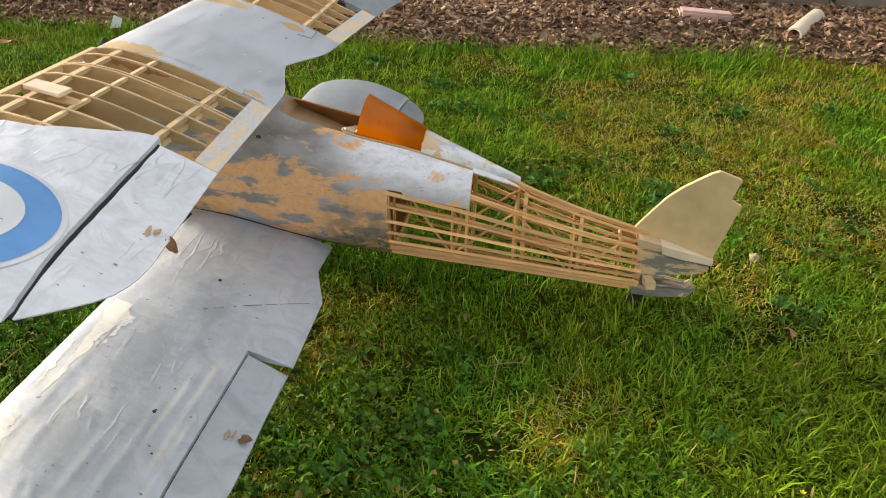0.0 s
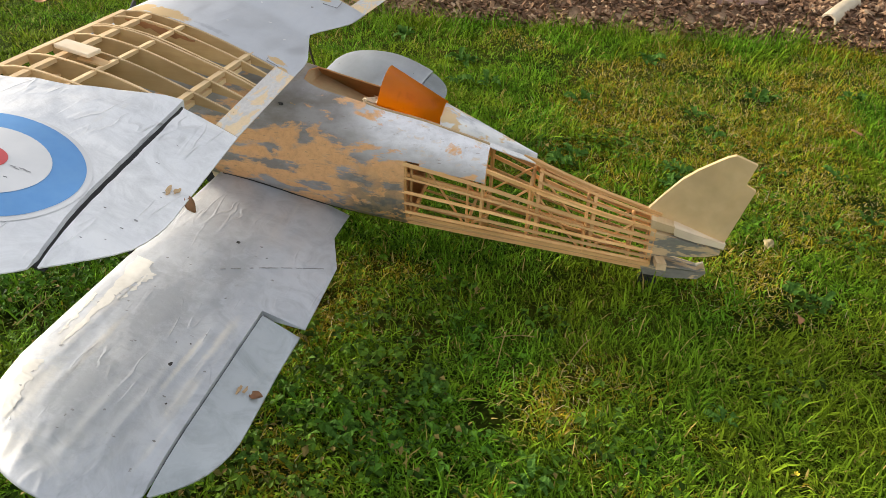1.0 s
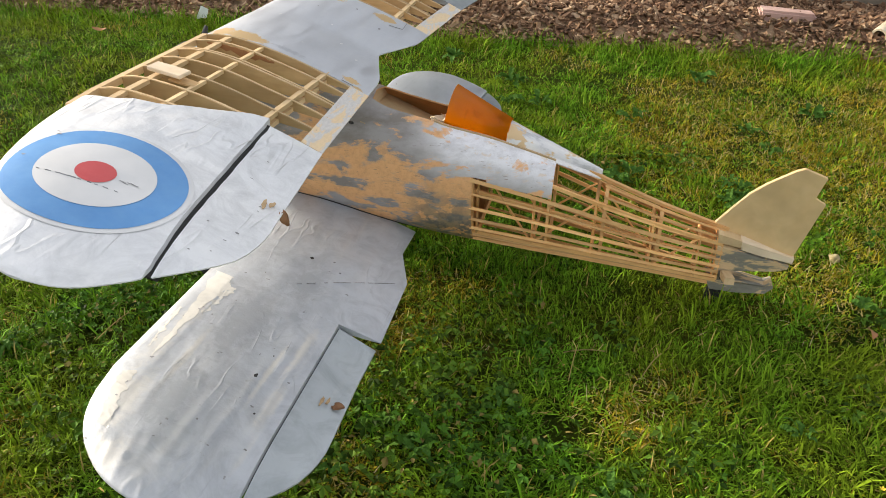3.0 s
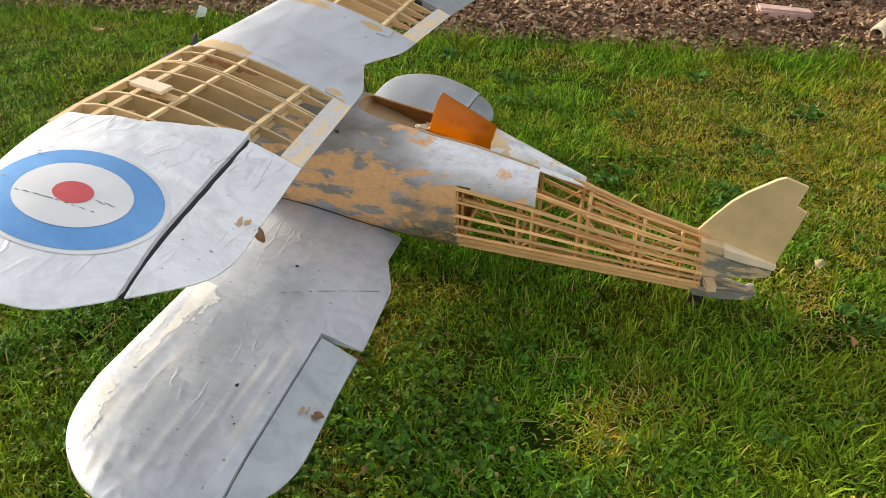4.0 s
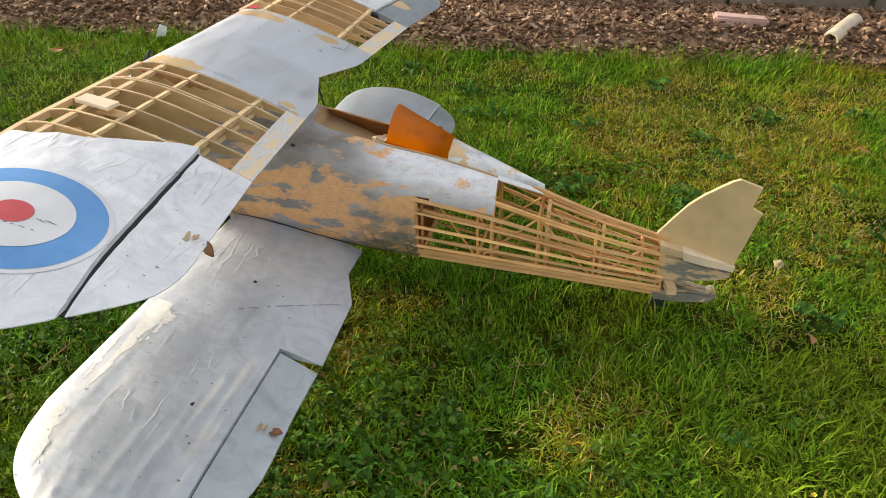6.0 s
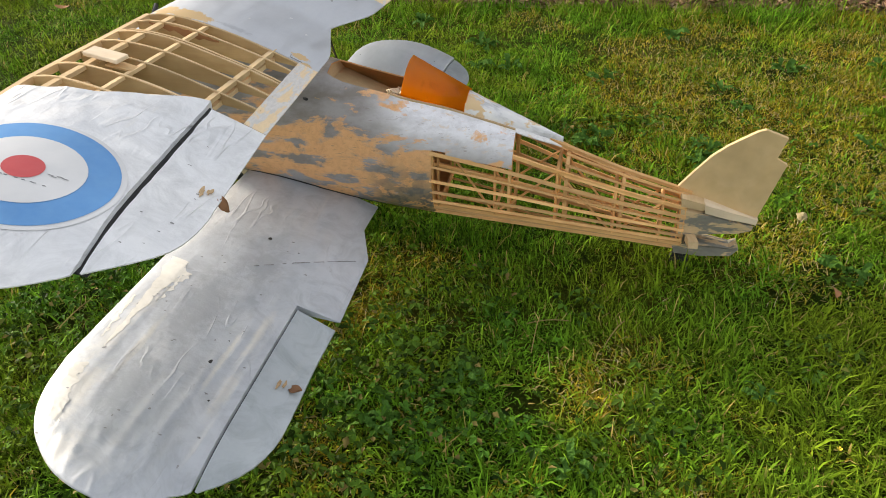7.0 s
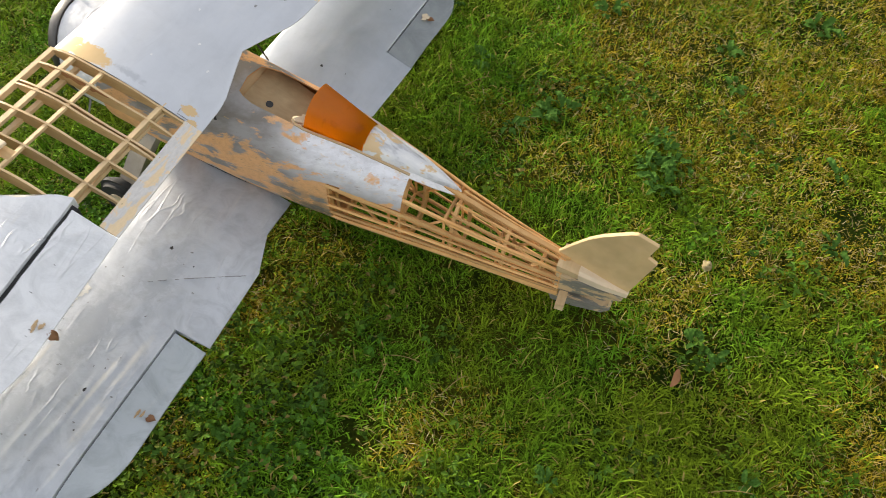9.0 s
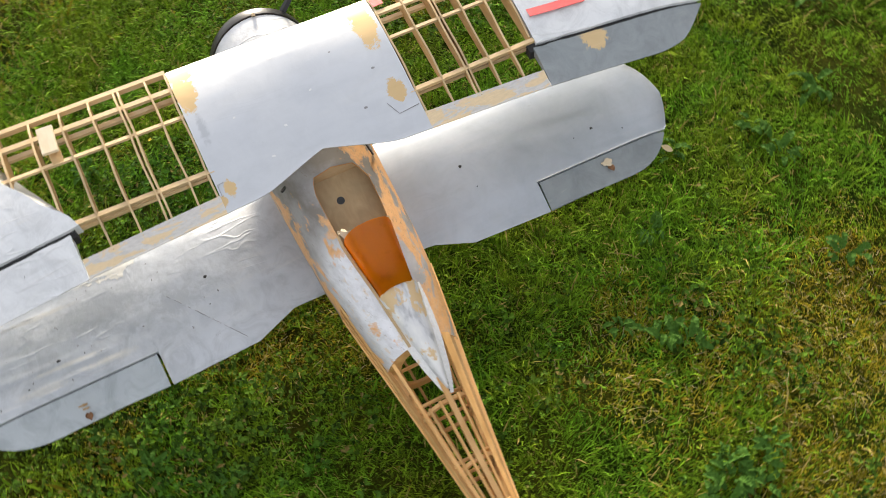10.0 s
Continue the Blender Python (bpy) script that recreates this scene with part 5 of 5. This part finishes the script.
def make_blades(name, x, y, length, width, lean, mat_, label, category, base=-0.022, lay=None):
    n = len(x)
    az = rng.uniform(0, 2 * np.pi, n) if lay is None else lay
    dx, dy = np.cos(az), np.sin(az)
    out = length * np.sin(lean)
    up = length * np.cos(lean)
    tw = az + np.pi / 2 + rng.normal(0, 0.5, n)
    wx, wy = np.cos(tw) * width / 2, np.sin(tw) * width / 2
    v = np.zeros((n, 5, 3), np.float32)
    z0 = base + 0.006 * lawn_noise(x, y, 3)
    droop = np.clip(rng.normal(0.95, 0.25, n), 0.3, 1.3)
    for i, (f, g, w) in enumerate(((0, 0, 1), (0, 0, -1), (0.42, 0.7, 0.85), (0.42, 0.7, -0.85), (1, 1, 0))):
        v[:, i, 0] = x + dx * out * f + wx * w
        v[:, i, 1] = y + dy * out * f + wy * w
        v[:, i, 2] = z0 + up * g * (1 if g < 1 else droop)
    me = bpy.data.meshes.new(name)
    me.vertices.add(n * 5)
    me.vertices.foreach_set("co", v.ravel())
    o = np.arange(n, dtype=np.int32)[:, None] * 5
    loops = np.concatenate([o + np.array([0, 1, 3, 2], np.int32), o + np.array([2, 3, 4], np.int32)], 1).ravel()
    me.loops.add(n * 7)
    me.loops.foreach_set("vertex_index", loops)
    me.polygons.add(n * 2)
    st = (np.arange(n, dtype=np.int32)[:, None] * 7 + np.array([0, 4], np.int32)).ravel()
    me.polygons.foreach_set("loop_start", st)
    me.update(calc_edges=True)
    me.materials.append(mat_)
    return tagged(part(name, me, mat_, None), label, category, kind="stuff")


def scatter(n, x0, x1, y0, y1, keep=None):
    x, y = rng.uniform(x0, x1, n), rng.uniform(y0, y1, n)
    k = y < edge_np(x) + 0.02
    if keep is not None:
        k &= keep(x, y)
    return x[k], y[k]


def clumped(n, x0, x1, y0, y1, share=0.45, per=26, spread=0.016):
    """Even scatter mixed with tufts."""
    x, y = scatter(int(n * (1 - share)), x0, x1, y0, y1)
    cx, cy = scatter(int(n * share / per), x0, x1, y0, y1)
    cx, cy = np.repeat(cx, per), np.repeat(cy, per)
    tx, ty = cx + rng.normal(0, spread, len(cx)), cy + rng.normal(0, spread, len(cy))
    lay = np.concatenate([comb(x, y) + rng.normal(0, 1.3, len(x)), np.repeat(rng.uniform(0, 6.283, len(cx) // per), per) + rng.normal(0, 0.75, len(cx))])
    return np.concatenate([x, tx]), np.concatenate([y, ty]), np.concatenate([np.zeros(len(x)), np.ones(len(tx))]), lay


def bare(x, y):
    """Where the turf is thin: a scuffed spot behind the tail and a few more."""
    k = np.zeros_like(x)
    for px, py, r in ((1.06, 0.03, 0.062), (1.0, -0.06, 0.04), (1.37, 0.62, 0.05), (-0.58, -0.45, 0.06), (0.15, -0.29, 0.03), (0.25, -0.31, 0.03), (0.44, -0.50, 0.035), (0.57, -0.35, 0.03), (0.58, -0.43, 0.025), (0.66, -0.145, 0.03), (0.80, 0.0, 0.05), (0.88, -0.06, 0.04), (1.15, 1.38, 0.07), (0.9, 1.17, 0.05)):
        k = np.maximum(k, np.exp(-((x - px) ** 2 + (y - py) ** 2) / (2 * r * r)))
    return k


def lush(x, y):
    """Where the grass stands close and upright and shuts out the moss; placed to deepen the model's shade."""
    k = np.zeros_like(x)
    for px, py, rx, ry in ((0.40, -0.17, 0.30, 0.13), (0.18, 0.30, 0.22, 0.16), (0.62, 0.28, 0.14, 0.09), (0.20, 0.06, 0.45, 0.10), (-0.45, 0.1, 0.3, 0.5)):
        k = np.maximum(k, np.exp(-(((x - px) / rx) ** 2 + ((y - py) / ry) ** 2) ** 1.5 / 1.6))
    return k


def mossy(x, y):
    """How far moss has taken over from grass: more in the open lawn beyond the tail."""
    k = 0.9 * (lawn_noise(x, y, 1.5, 0.7) - 0.5) + 0.5 * (lawn_noise(x, y, 4.0, 2.0) - 0.5)
    k += 0.33 * np.clip((x - 0.25) / 0.5, -0.6, 1) * np.clip((y + 0.25) / 0.5, 0.15, 1) - 0.25 * np.clip((y - 1.7) / 0.4, 0, 1)
    k += 0.16 * np.exp(-((x - 1.0) ** 2 / 0.10 + (y + 0.05) ** 2 / 0.10))
    return np.clip((0.28 + 1.5 * k) * (1 - 0.85 * lush(x, y)), 0.03, 0.93)


xa, ya, ta, la = clumped(530000, -1.5, 2.1, -1.15, 1.5, 0.55, 18, 0.012)
xb, yb, tb, lb = clumped(135000, -3.6, 3.2, 1.5, 2.5, 0.6, 26, 0.022)
xc, yc_, tc_, lc = clumped(65000, -3.4, -1.5, -0.6, 1.5)
gx, gy, gt, gl = np.concatenate([xa, xb, xc]), np.concatenate([ya, yb, yc_]), np.concatenate([ta, tb, tc_]), np.concatenate([la, lb, lc])
rim_in = np.minimum(np.minimum(gy + 1.15, np.where(gy < 1.5, 2.1 - gx, 3.2 - gx)), np.where(gy > 1.5, gx + 3.6, np.where(gy > -0.6, gx + 3.4, gx + 1.5)))
ok = (rng.random(len(gx)) > 0.93 * bare(gx, gy)) & (rng.random(len(gx)) < 0.12 + (rim_in + 0.34 * (lawn_noise(gx, gy, 2.6, 1.1) - 0.55)) / 0.36)
gx, gy, gt, gl = gx[ok], gy[ok], gt[ok], gl[ok]
moss = rng.random(len(gx)) < np.clip(1.25 * mossy(gx, gy) - 0.12 - 0.12 * gt, 0.02, 0.86)
edge_tall = 0.04 * np.clip((gy - edge_np(gx) + 0.4) / 0.35, 0, 1)
tall = 0.0125 + 0.0155 * lawn_noise(gx, gy, 1.3) * (0.4 + lawn_noise(gx, gy, 5.0, 4.0)) + 0.010 * gt + edge_tall
for pick, name, mat_, k, w, tilt, label, category in (
        (~moss, "grass", GRASS, 1.0, 1.0, 1.08, "short patchy green lawn grass, lush and tufted", "lawn"),
        (moss, "mossy_grass", MOSSY, 0.62, 0.8, 1.15, "short yellowish mossy grass in patches of the lawn", "lawn")):
    m_ = int(pick.sum())
    make_blades(name, gx[pick], gy[pick], k * tall[pick] * rng.gamma(5.0, 0.2, m_), w * (0.0015 + 0.0038 * rng.random(m_) ** 1.5) * (1 - 0.3 * lush(gx[pick], gy[pick])), np.clip(rng.normal(tilt, 0.34, m_) - 0.22 * lush(gx[pick], gy[pick]), 0.05, 1.5), mat_, label, category, lay=gl[pick])
wx, wy = scatter(190000, -5.2, 5.2, -3.6, 2.5, lambda x, y: ((x < -3.0) | (x > 1.6 + 0.3 * lawn_noise(x, y, 2.0, 2.2)) | (y < -1.05 + 0.25 * lawn_noise(x, y, 2.0, 3.1)) | ((x < -1.2) & (y < -0.3))) & (rng.random(len(x)) < np.minimum(np.minimum(5.2 - np.abs(x), y + 3.6) / 0.8, 1)))
outer_moss = rng.random(len(wx)) < 0.9 * mossy(wx, wy)
for pick, name, mat_, k, label in (
        (~outer_moss, "outer_grass", GRASS, 1.0, "thinner green grass of the outer lawn"),
        (outer_moss, "outer_mossy_grass", MOSSY, 0.85, "yellowish mossy grass of the outer lawn")):
    m_ = int(pick.sum())
    make_blades(name, wx[pick], wy[pick], k * rng.gamma(5.0, 0.0085, m_), rng.uniform(0.003, 0.008, m_), np.clip(rng.normal(1.0, 0.38, m_), 0.05, 1.5), mat_, label, "lawn")
dx_, dy_ = scatter(45000, -1.5, 2.1, -1.15, 2.0, lambda x, y: mossy(x, y) + 0.6 * bare(x, y) + rng.normal(0, 0.25, len(x)) > 0.75)
make_blades("dry_stalks", dx_, dy_, rng.uniform(0.008, 0.04, len(dx_)), rng.uniform(0.0008, 0.0019, len(dx_)), rng.uniform(0.9, 1.55, len(dx_)), STRAW, "dry straw-coloured grass stalks lying in the lawn", "dry grass", -0.008)


def clover():
    n = 5000
    x, y = scatter(n * 4, -1.4, 1.9, -1.1, 1.5, lambda x, y: lawn_noise(x, y, 1.6, 1.0) + 0.33 * np.exp(-((x - 0.15) ** 2 + (y + 0.68) ** 2) / 0.35) - 0.5 * mossy(x, y) + rng.normal(0, 0.14, len(x)) > 0.50)
    x, y = x[:n], y[:n]
    n = len(x)
    verts, faces = [], []
    ang = rng.uniform(0, 6.28, n)
    size = rng.uniform(0.004, 0.0085, n) * np.where(rng.random(n) < 0.15, 1.8, 1.0)
    hz = rng.uniform(-0.006, 0.013, n)
    tilt = rng.normal(0, 0.35, (n, 2))
    shape = [(0.05, 0.0), (0.55, -0.5), (1.0, -0.42), (0.95, 0.0), (1.0, 0.42), (0.55, 0.5)]
    for i in range(n):
        for k in range(3):
            a = ang[i] + k * 2.094
            c, s = math.cos(a), math.sin(a)
            b = len(verts)
            for px, py in shape:
                lx, ly = (px * c - py * s) * size[i], (px * s + py * c) * size[i]
                verts.append((x[i] + lx, y[i] + ly, hz[i] + lx * tilt[i, 0] + ly * tilt[i, 1] + abs(py) * size[i] * 0.35))
            faces += [(b, b + 1, b + 2, b + 3), (b, b + 3, b + 4, b + 5)]
    me = bpy.data.meshes.new("clover")
    me.from_pydata(verts, [], faces)
    me.materials.append(CLOVER)
    tagged(part("clover", me, CLOVER, None), "low clover leaves growing among the grass", "clover", kind="stuff")


clover()


def lobed_leaves():
    """Creeping buttercup: three toothed lobes to a leaf, in spreading patches."""
    spots = ((0.11, -0.32, 0.05), (0.12, -0.45, 0.07), (0.21, -0.50, 0.08), (0.25, -0.39, 0.05), (0.23, -0.60, 0.08), (0.10, -0.64, 0.08), (0.36, -0.62, 0.06), (0.02, -0.80, 0.10), (-0.63, -0.45, 0.07), (-0.57, -0.35, 0.07), (-0.48, -0.25, 0.07), (-0.45, -0.7, 0.08), (0.50, -0.18, 0.04), (0.52, -0.62, 0.05), (0.66, -0.52, 0.06), (0.30, -0.22, 0.05), (0.95, -0.30, 0.05), (0.42, 0.30, 0.06), (0.62, 0.78, 0.07), (0.40, 0.72, 0.06), (1.25, 0.35, 0.07), (1.06, 0.03, 0.035), (0.85, 0.55, 0.05), (1.0, 0.8, 0.06), (-0.9, 0.6, 0.1), (-0.8, 0.2, 0.1))
    verts, faces = [], []
    lobe = ((0.30, -0.17), (0.62, -0.34), (0.72, -0.20), (0.95, -0.13), (1.0, 0.0), (0.95, 0.13), (0.72, 0.20), (0.62, 0.34), (0.30, 0.17))
    for px, py, r in spots:
        for _ in range(int(9000 * r * r)):
            x, y = rng.normal(px, r), rng.normal(py, r)
            size, turn, z = rng.uniform(0.011, 0.021), rng.uniform(0, 6.283), rng.uniform(0.002, 0.022)
            ta_, tb_ = rng.normal(0, 0.3, 2)
            for k, (side, big) in enumerate(((-1.25, 0.82), (0.0, 1.0), (1.25, 0.82))):
                c_, s_ = math.cos(turn + side), math.sin(turn + side)
                b0 = len(verts)
                verts.append((x, y, z))
                for u, v in lobe:
                    ex, ey = (u * c_ - v * s_) * size * big, (u * s_ + v * c_) * size * big
                    verts.append((x + ex, y + ey, z + ex * ta_ + ey * tb_ + abs(v) * size * 0.45 - u * u * size * 0.25))
                faces += [(b0, b0 + i, b0 + i + 1) for i in range(1, 9)]
    me = bpy.data.meshes.new("buttercup_leaves")
    me.from_pydata(verts, [], faces)
    me.materials.append(BUTTER)
    tagged(part("buttercup_leaves", me, BUTTER, None), "dark green lobed buttercup leaves spreading through the lawn", "weed", kind="stuff")


lobed_leaves()
stone_wall()

# unseen wall, added to block low northern sky and darken reflections
bm = new_bm()
slab(bm, [(-14, 6.5, -0.1), (14, 6.5, -0.1), (14, 6.5, 4.4), (-14, 6.5, 4.4)], (0, 0.3, 0))
tagged(part("wall_house", bm, STONE, None), "plain unseen wall added to the north, dimming the low sky", "wall", kind="structure")

# ---- weeds: low clumps of broad crinkled leaves ----


def weed_leaf(length, width, seed):
    """An arched, crinkled leaf with a wavy, toothed edge and a sunken midrib."""
    bm = new_bm()
    rows = []
    for i, t in enumerate(steps(0, 1, 10)):
        w = width * (0.16 + 0.9 * math.sin(math.pi * min(1, 0.10 + t * 0.88)) ** 0.8) * (0.78 if i % 2 else 1.0) * (0.2 if t == 1 else 1)
        z = 0.30 * length * math.sin(t * 2.7) - 0.06 * length * t
        side = 0.10 * length * math.sin(t * 2 + seed)
        rows.append([bm.verts.new((length * t, side + e * w / 2, z + abs(e) * 0.20 * w + 0.10 * w * math.sin(i * 1.9 + e * 2 + seed))) for e in (-1, -0.5, 0, 0.5, 1)])
    for a, c in zip(rows, rows[1:]):
        for q in range(4):
            bm.faces.new((a[q], a[q + 1], c[q + 1], c[q]))
    return finish("leaf", bm, WEED)


WEED_LEAVES = [weed_leaf(0.046, 0.022, 0.0), weed_leaf(0.036, 0.020, 1.1), weed_leaf(0.056, 0.024, 2.0), weed_leaf(0.028, 0.018, 3.3)]
rnd = random.Random(21)
for x, y, big in ((0.493, 1.17, 1.25), (0.189, 0.764, 1.0), (0.825, 0.545, 1.15), (0.82, 0.62, 1.05), (0.87, 0.60, 0.9), (0.79, 0.56, 0.9), (0.80, 0.68, 0.8), (0.86, 0.50, 1.0), (0.50, 0.66, 1.1), (0.455, 0.625, 0.9), (0.90, 1.13, 1.0), (1.143, 1.375, 1.2), (1.29, 0.75, 0.9), (1.06, 0.045, 0.85), (1.10, 0.02, 0.7), (0.157, 1.24, 1.0), (0.395, 0.535, 0.8), (0.0, 0.975, 0.9), (0.024, 1.24, 1.1), (0.95, 0.98, 0.8), (1.32, 0.48, 0.9), (0.30, -0.47, 0.7), (-0.12, -0.80, 0.8), (0.05, -0.70, 0.7), (0.52, -0.66, 0.7), (0.85, -0.42, 0.6), (1.25, -0.25, 0.7), (-0.75, -0.55, 0.8), (-0.9, 0.9, 1.1), (0.18, -0.62, 0.7), (0.0, 1.5, 1.2), (0.75, 1.7, 1.2), (-0.3, 1.75, 1.2), (1.5, 1.5, 1.2)):
    weed = holder("weed", x, y, -0.02, label="dark green broad-leaved weed clump in the lawn", category="weed", group="weeds in the lawn")
    for k in range(rnd.randint(11, 16)):
        ob = new("leaf", rnd.choice(WEED_LEAVES))
        ob.parent = weed
        ang, r = rnd.uniform(0, 6.283), 0.026 * big * rnd.random() ** 0.6
        ob.matrix_basis = pose(r * math.cos(ang), r * math.sin(ang), 0.016 + 0.016 * rnd.random(), rnd.uniform(-35, 35), rnd.uniform(-25, 18), math.degrees(ang) + rnd.uniform(-70, 70)) @ Matrix.Scale(big * rnd.uniform(0.55, 1.05), 4)

# ---- loose things ----


def lump_mesh(bm, size, seed, rough):
    bmesh.ops.create_icosphere(bm, subdivisions=3, radius=1)
    for v in bm.verts:
        k = 1 + rough * noise.noise(v.co * 1.6 + Vector((seed, 0, 0))) + rough * 0.4 * noise.noise(v.co * 4 + Vector((0, seed, 0)))
        v.co = Vector((v.co.x * size[0], v.co.y * size[1], v.co.z * size[2])) * k


bm = new_bm()
lump_mesh(bm, (0.014, 0.013, 0.011), 3.0, 0.4)
bmesh.ops.translate(bm, verts=bm.verts, vec=(1.030, 0.292, -0.006))
tagged(part("foam_lump", bm, LUMP, None, smooth=True), "small crumbly cream-coloured lump lying on the lawn", "lump")

bm = new_bm()
bmesh.ops.create_cube(bm, size=1)
for v in bm.verts:
    v.co = Vector((1.165 + v.co.x * 0.26, 2.50 + v.co.y * 0.12, 0.112 + v.co.z * (0.055 - 0.03 * v.co.x)))
bmesh.ops.bevel(bm, geom=bm.edges[:], offset=0.012, segments=2, affect="EDGES")
for v in bm.verts:
    v.co += Vector((noise.noise(v.co * 19), noise.noise(v.co * 17 + Vector((5, 0, 0))), noise.noise(v.co * 21))) * 0.008
tagged(part("brick", bm, PINK, None), "weathered pink brick half sunk in the bark", "brick")

bm = new_bm()
a, b = Vector((1.56, 2.36, 0.075)), Vector((1.70, 2.56, 0.125))
d = (b - a).normalized()
q = d.to_track_quat("Z", "Y").to_matrix().to_4x4()
rings = []
for t, r in ((0, 0.029), (0, 0.038), (0.05, 0.040), (0.5, 0.041), (1.0, 0.039), (1.0, 0.027), (0.02, 0.027)):
    rings.append([bm.verts.new(Matrix.Translation(a + (b - a) * t) @ q @ Vector((r * math.cos(k), r * math.sin(k), 0))) for k in steps(0, 2 * math.pi, 24)[:-1]])
for r, s in zip(rings, rings[1:] + rings[:1]):
    for i in range(24):
        bm.faces.new((r[i], r[(i + 1) % 24], s[(i + 1) % 24], s[i]))
pipe = part("log_tube", bm, BONE, None, smooth=True)
tagged(pipe, "short hollow cream-coloured tube lying on the bark", "tube")


def leaf(x, y, z, length, width, turn, tilt, material, label, seed):
    bm = new_bm()
    m = pose(x, y, z, tilt, 0, turn)
    top = []
    for t in steps(0, 1, 8):
        w = width * math.sin(math.pi * min(t * 0.92 + 0.04, 1)) ** 0.8
        lift = 0.18 * length * math.sin(t * 3 + seed)
        top.append([bm.verts.new(m @ Vector((length * (t - 0.5), e * w / 2, lift + abs(e) * 0.12 * w))) for e in (-1, 0, 1)])
    for a, b in zip(top, top[1:]):
        bm.faces.new((a[0], a[1], b[1], b[0]))
        bm.faces.new((a[1], a[2], b[2], b[1]))
    ob = part("dead_leaf", bm, material, None)
    s = ob.modifiers.new("thickness", "SOLIDIFY")
    s.thickness = 0.0008
    tagged(ob, label, "leaf", group="dead leaves on the lawn")


leaf(1.035, -0.07, 0.016, 0.062, 0.020, 75, 25, LEAFMAT, "curled reddish-brown dead leaf on the lawn", 1)
leaf(1.42, 1.10, 0.02, 0.05, 0.03, 20, 10, LEAFMAT, "dark brown dead leaf on the lawn", 2)
leaf(-2.03, 1.64, 0.03, 0.07, 0.03, 10, 10, LEAFMAT, "orange-brown dead leaf on the lawn", 3)
leaf(-0.01, 0.96, 0.016, 0.035, 0.018, 40, 20, FILLER, "pale bleached dead leaf on the lawn", 1.5)


def flower(x, y, z):
    bm = new_bm()
    sweep(bm, [(x, y, -0.02), (x + 0.001, y, z)], 0.0014, 0.0014, up=(0, 1, 0))
    stem = finish("stem", bm, CLOVER)
    base = holder("buttercup", x, y, -0.02, label="small yellow buttercup flower in the lawn", category="flower", group="buttercups")
    part("stem", stem, CLOVER, base)
    bm = new_bm()
    for k in range(5):
        a = k * 1.2566
        c = bm.verts.new((x, y, z))
        l_ = bm.verts.new((x + 0.0042 * math.cos(a - 0.5), y + 0.0042 * math.sin(a - 0.5), z + 0.003))
        t_ = bm.verts.new((x + 0.0055 * math.cos(a), y + 0.0055 * math.sin(a), z + 0.004))
        r_ = bm.verts.new((x + 0.0042 * math.cos(a + 0.5), y + 0.0042 * math.sin(a + 0.5), z + 0.003))
        bm.faces.new((c, l_, t_, r_))
    part("petals", bm, YELLOW, base)


for x, y in ((1.4535, 0.1514), (-0.75, -0.35), (-0.9, 0.5), (-0.82, 0.7), (-1.1, 0.3), (-0.6, 0.15), (0.95, -0.55)):
    flower(x, y, 0.024)

for x, y, turn, length, rise in ((0.40, -0.30, 8, 0.085, 0.01), (0.56, -0.34, 60, 0.07, 0.02), (0.42, -0.39, 80, 0.05, 0.055), (1.17, -0.30, 20, 0.09, 0.012), (0.20, 0.62, 40, 0.08, 0.02), (1.22, 0.9, 15, 0.1, 0.015), (-0.55, -0.5, 70, 0.08, 0.02)):
    bm = new_bm()
    c, s = math.cos(radians(turn)), math.sin(radians(turn))
    pts = [(x + length * t * c, y + length * t * s + 0.006 * math.sin(3 * t), 0.012 + rise * t * (1.6 - 0.6 * t)) for t in steps(0, 1, 6)]
    sweep(bm, pts, 0.0018, 0.0014)
    for k in (4, 5):
        sweep(bm, [pts[k], (pts[k][0] + 0.010 * c - 0.012 * s, pts[k][1] + 0.010 * s + 0.012 * c, pts[k][2] + 0.008)], 0.0012, 0.001)
    tagged(part("straw_stalk", bm, STRAW, None), "pale dry grass stalk lying on the lawn", "straw", group="dry stalks on the lawn")

bm = new_bm()
prism(bm, [(-1.72, 2.0, 0.01), (-1.66, 2.0, 0.02), (-1.65, 2.01, 0.06), (-1.69, 2.01, 0.075)], [(-1.72, 2.003, 0.01), (-1.66, 2.003, 0.02), (-1.65, 2.013, 0.06), (-1.69, 2.013, 0.075)])
tagged(part("plastic_scrap", bm, CLEAR, None), "torn scrap of milky plastic standing in the grass", "scrap")
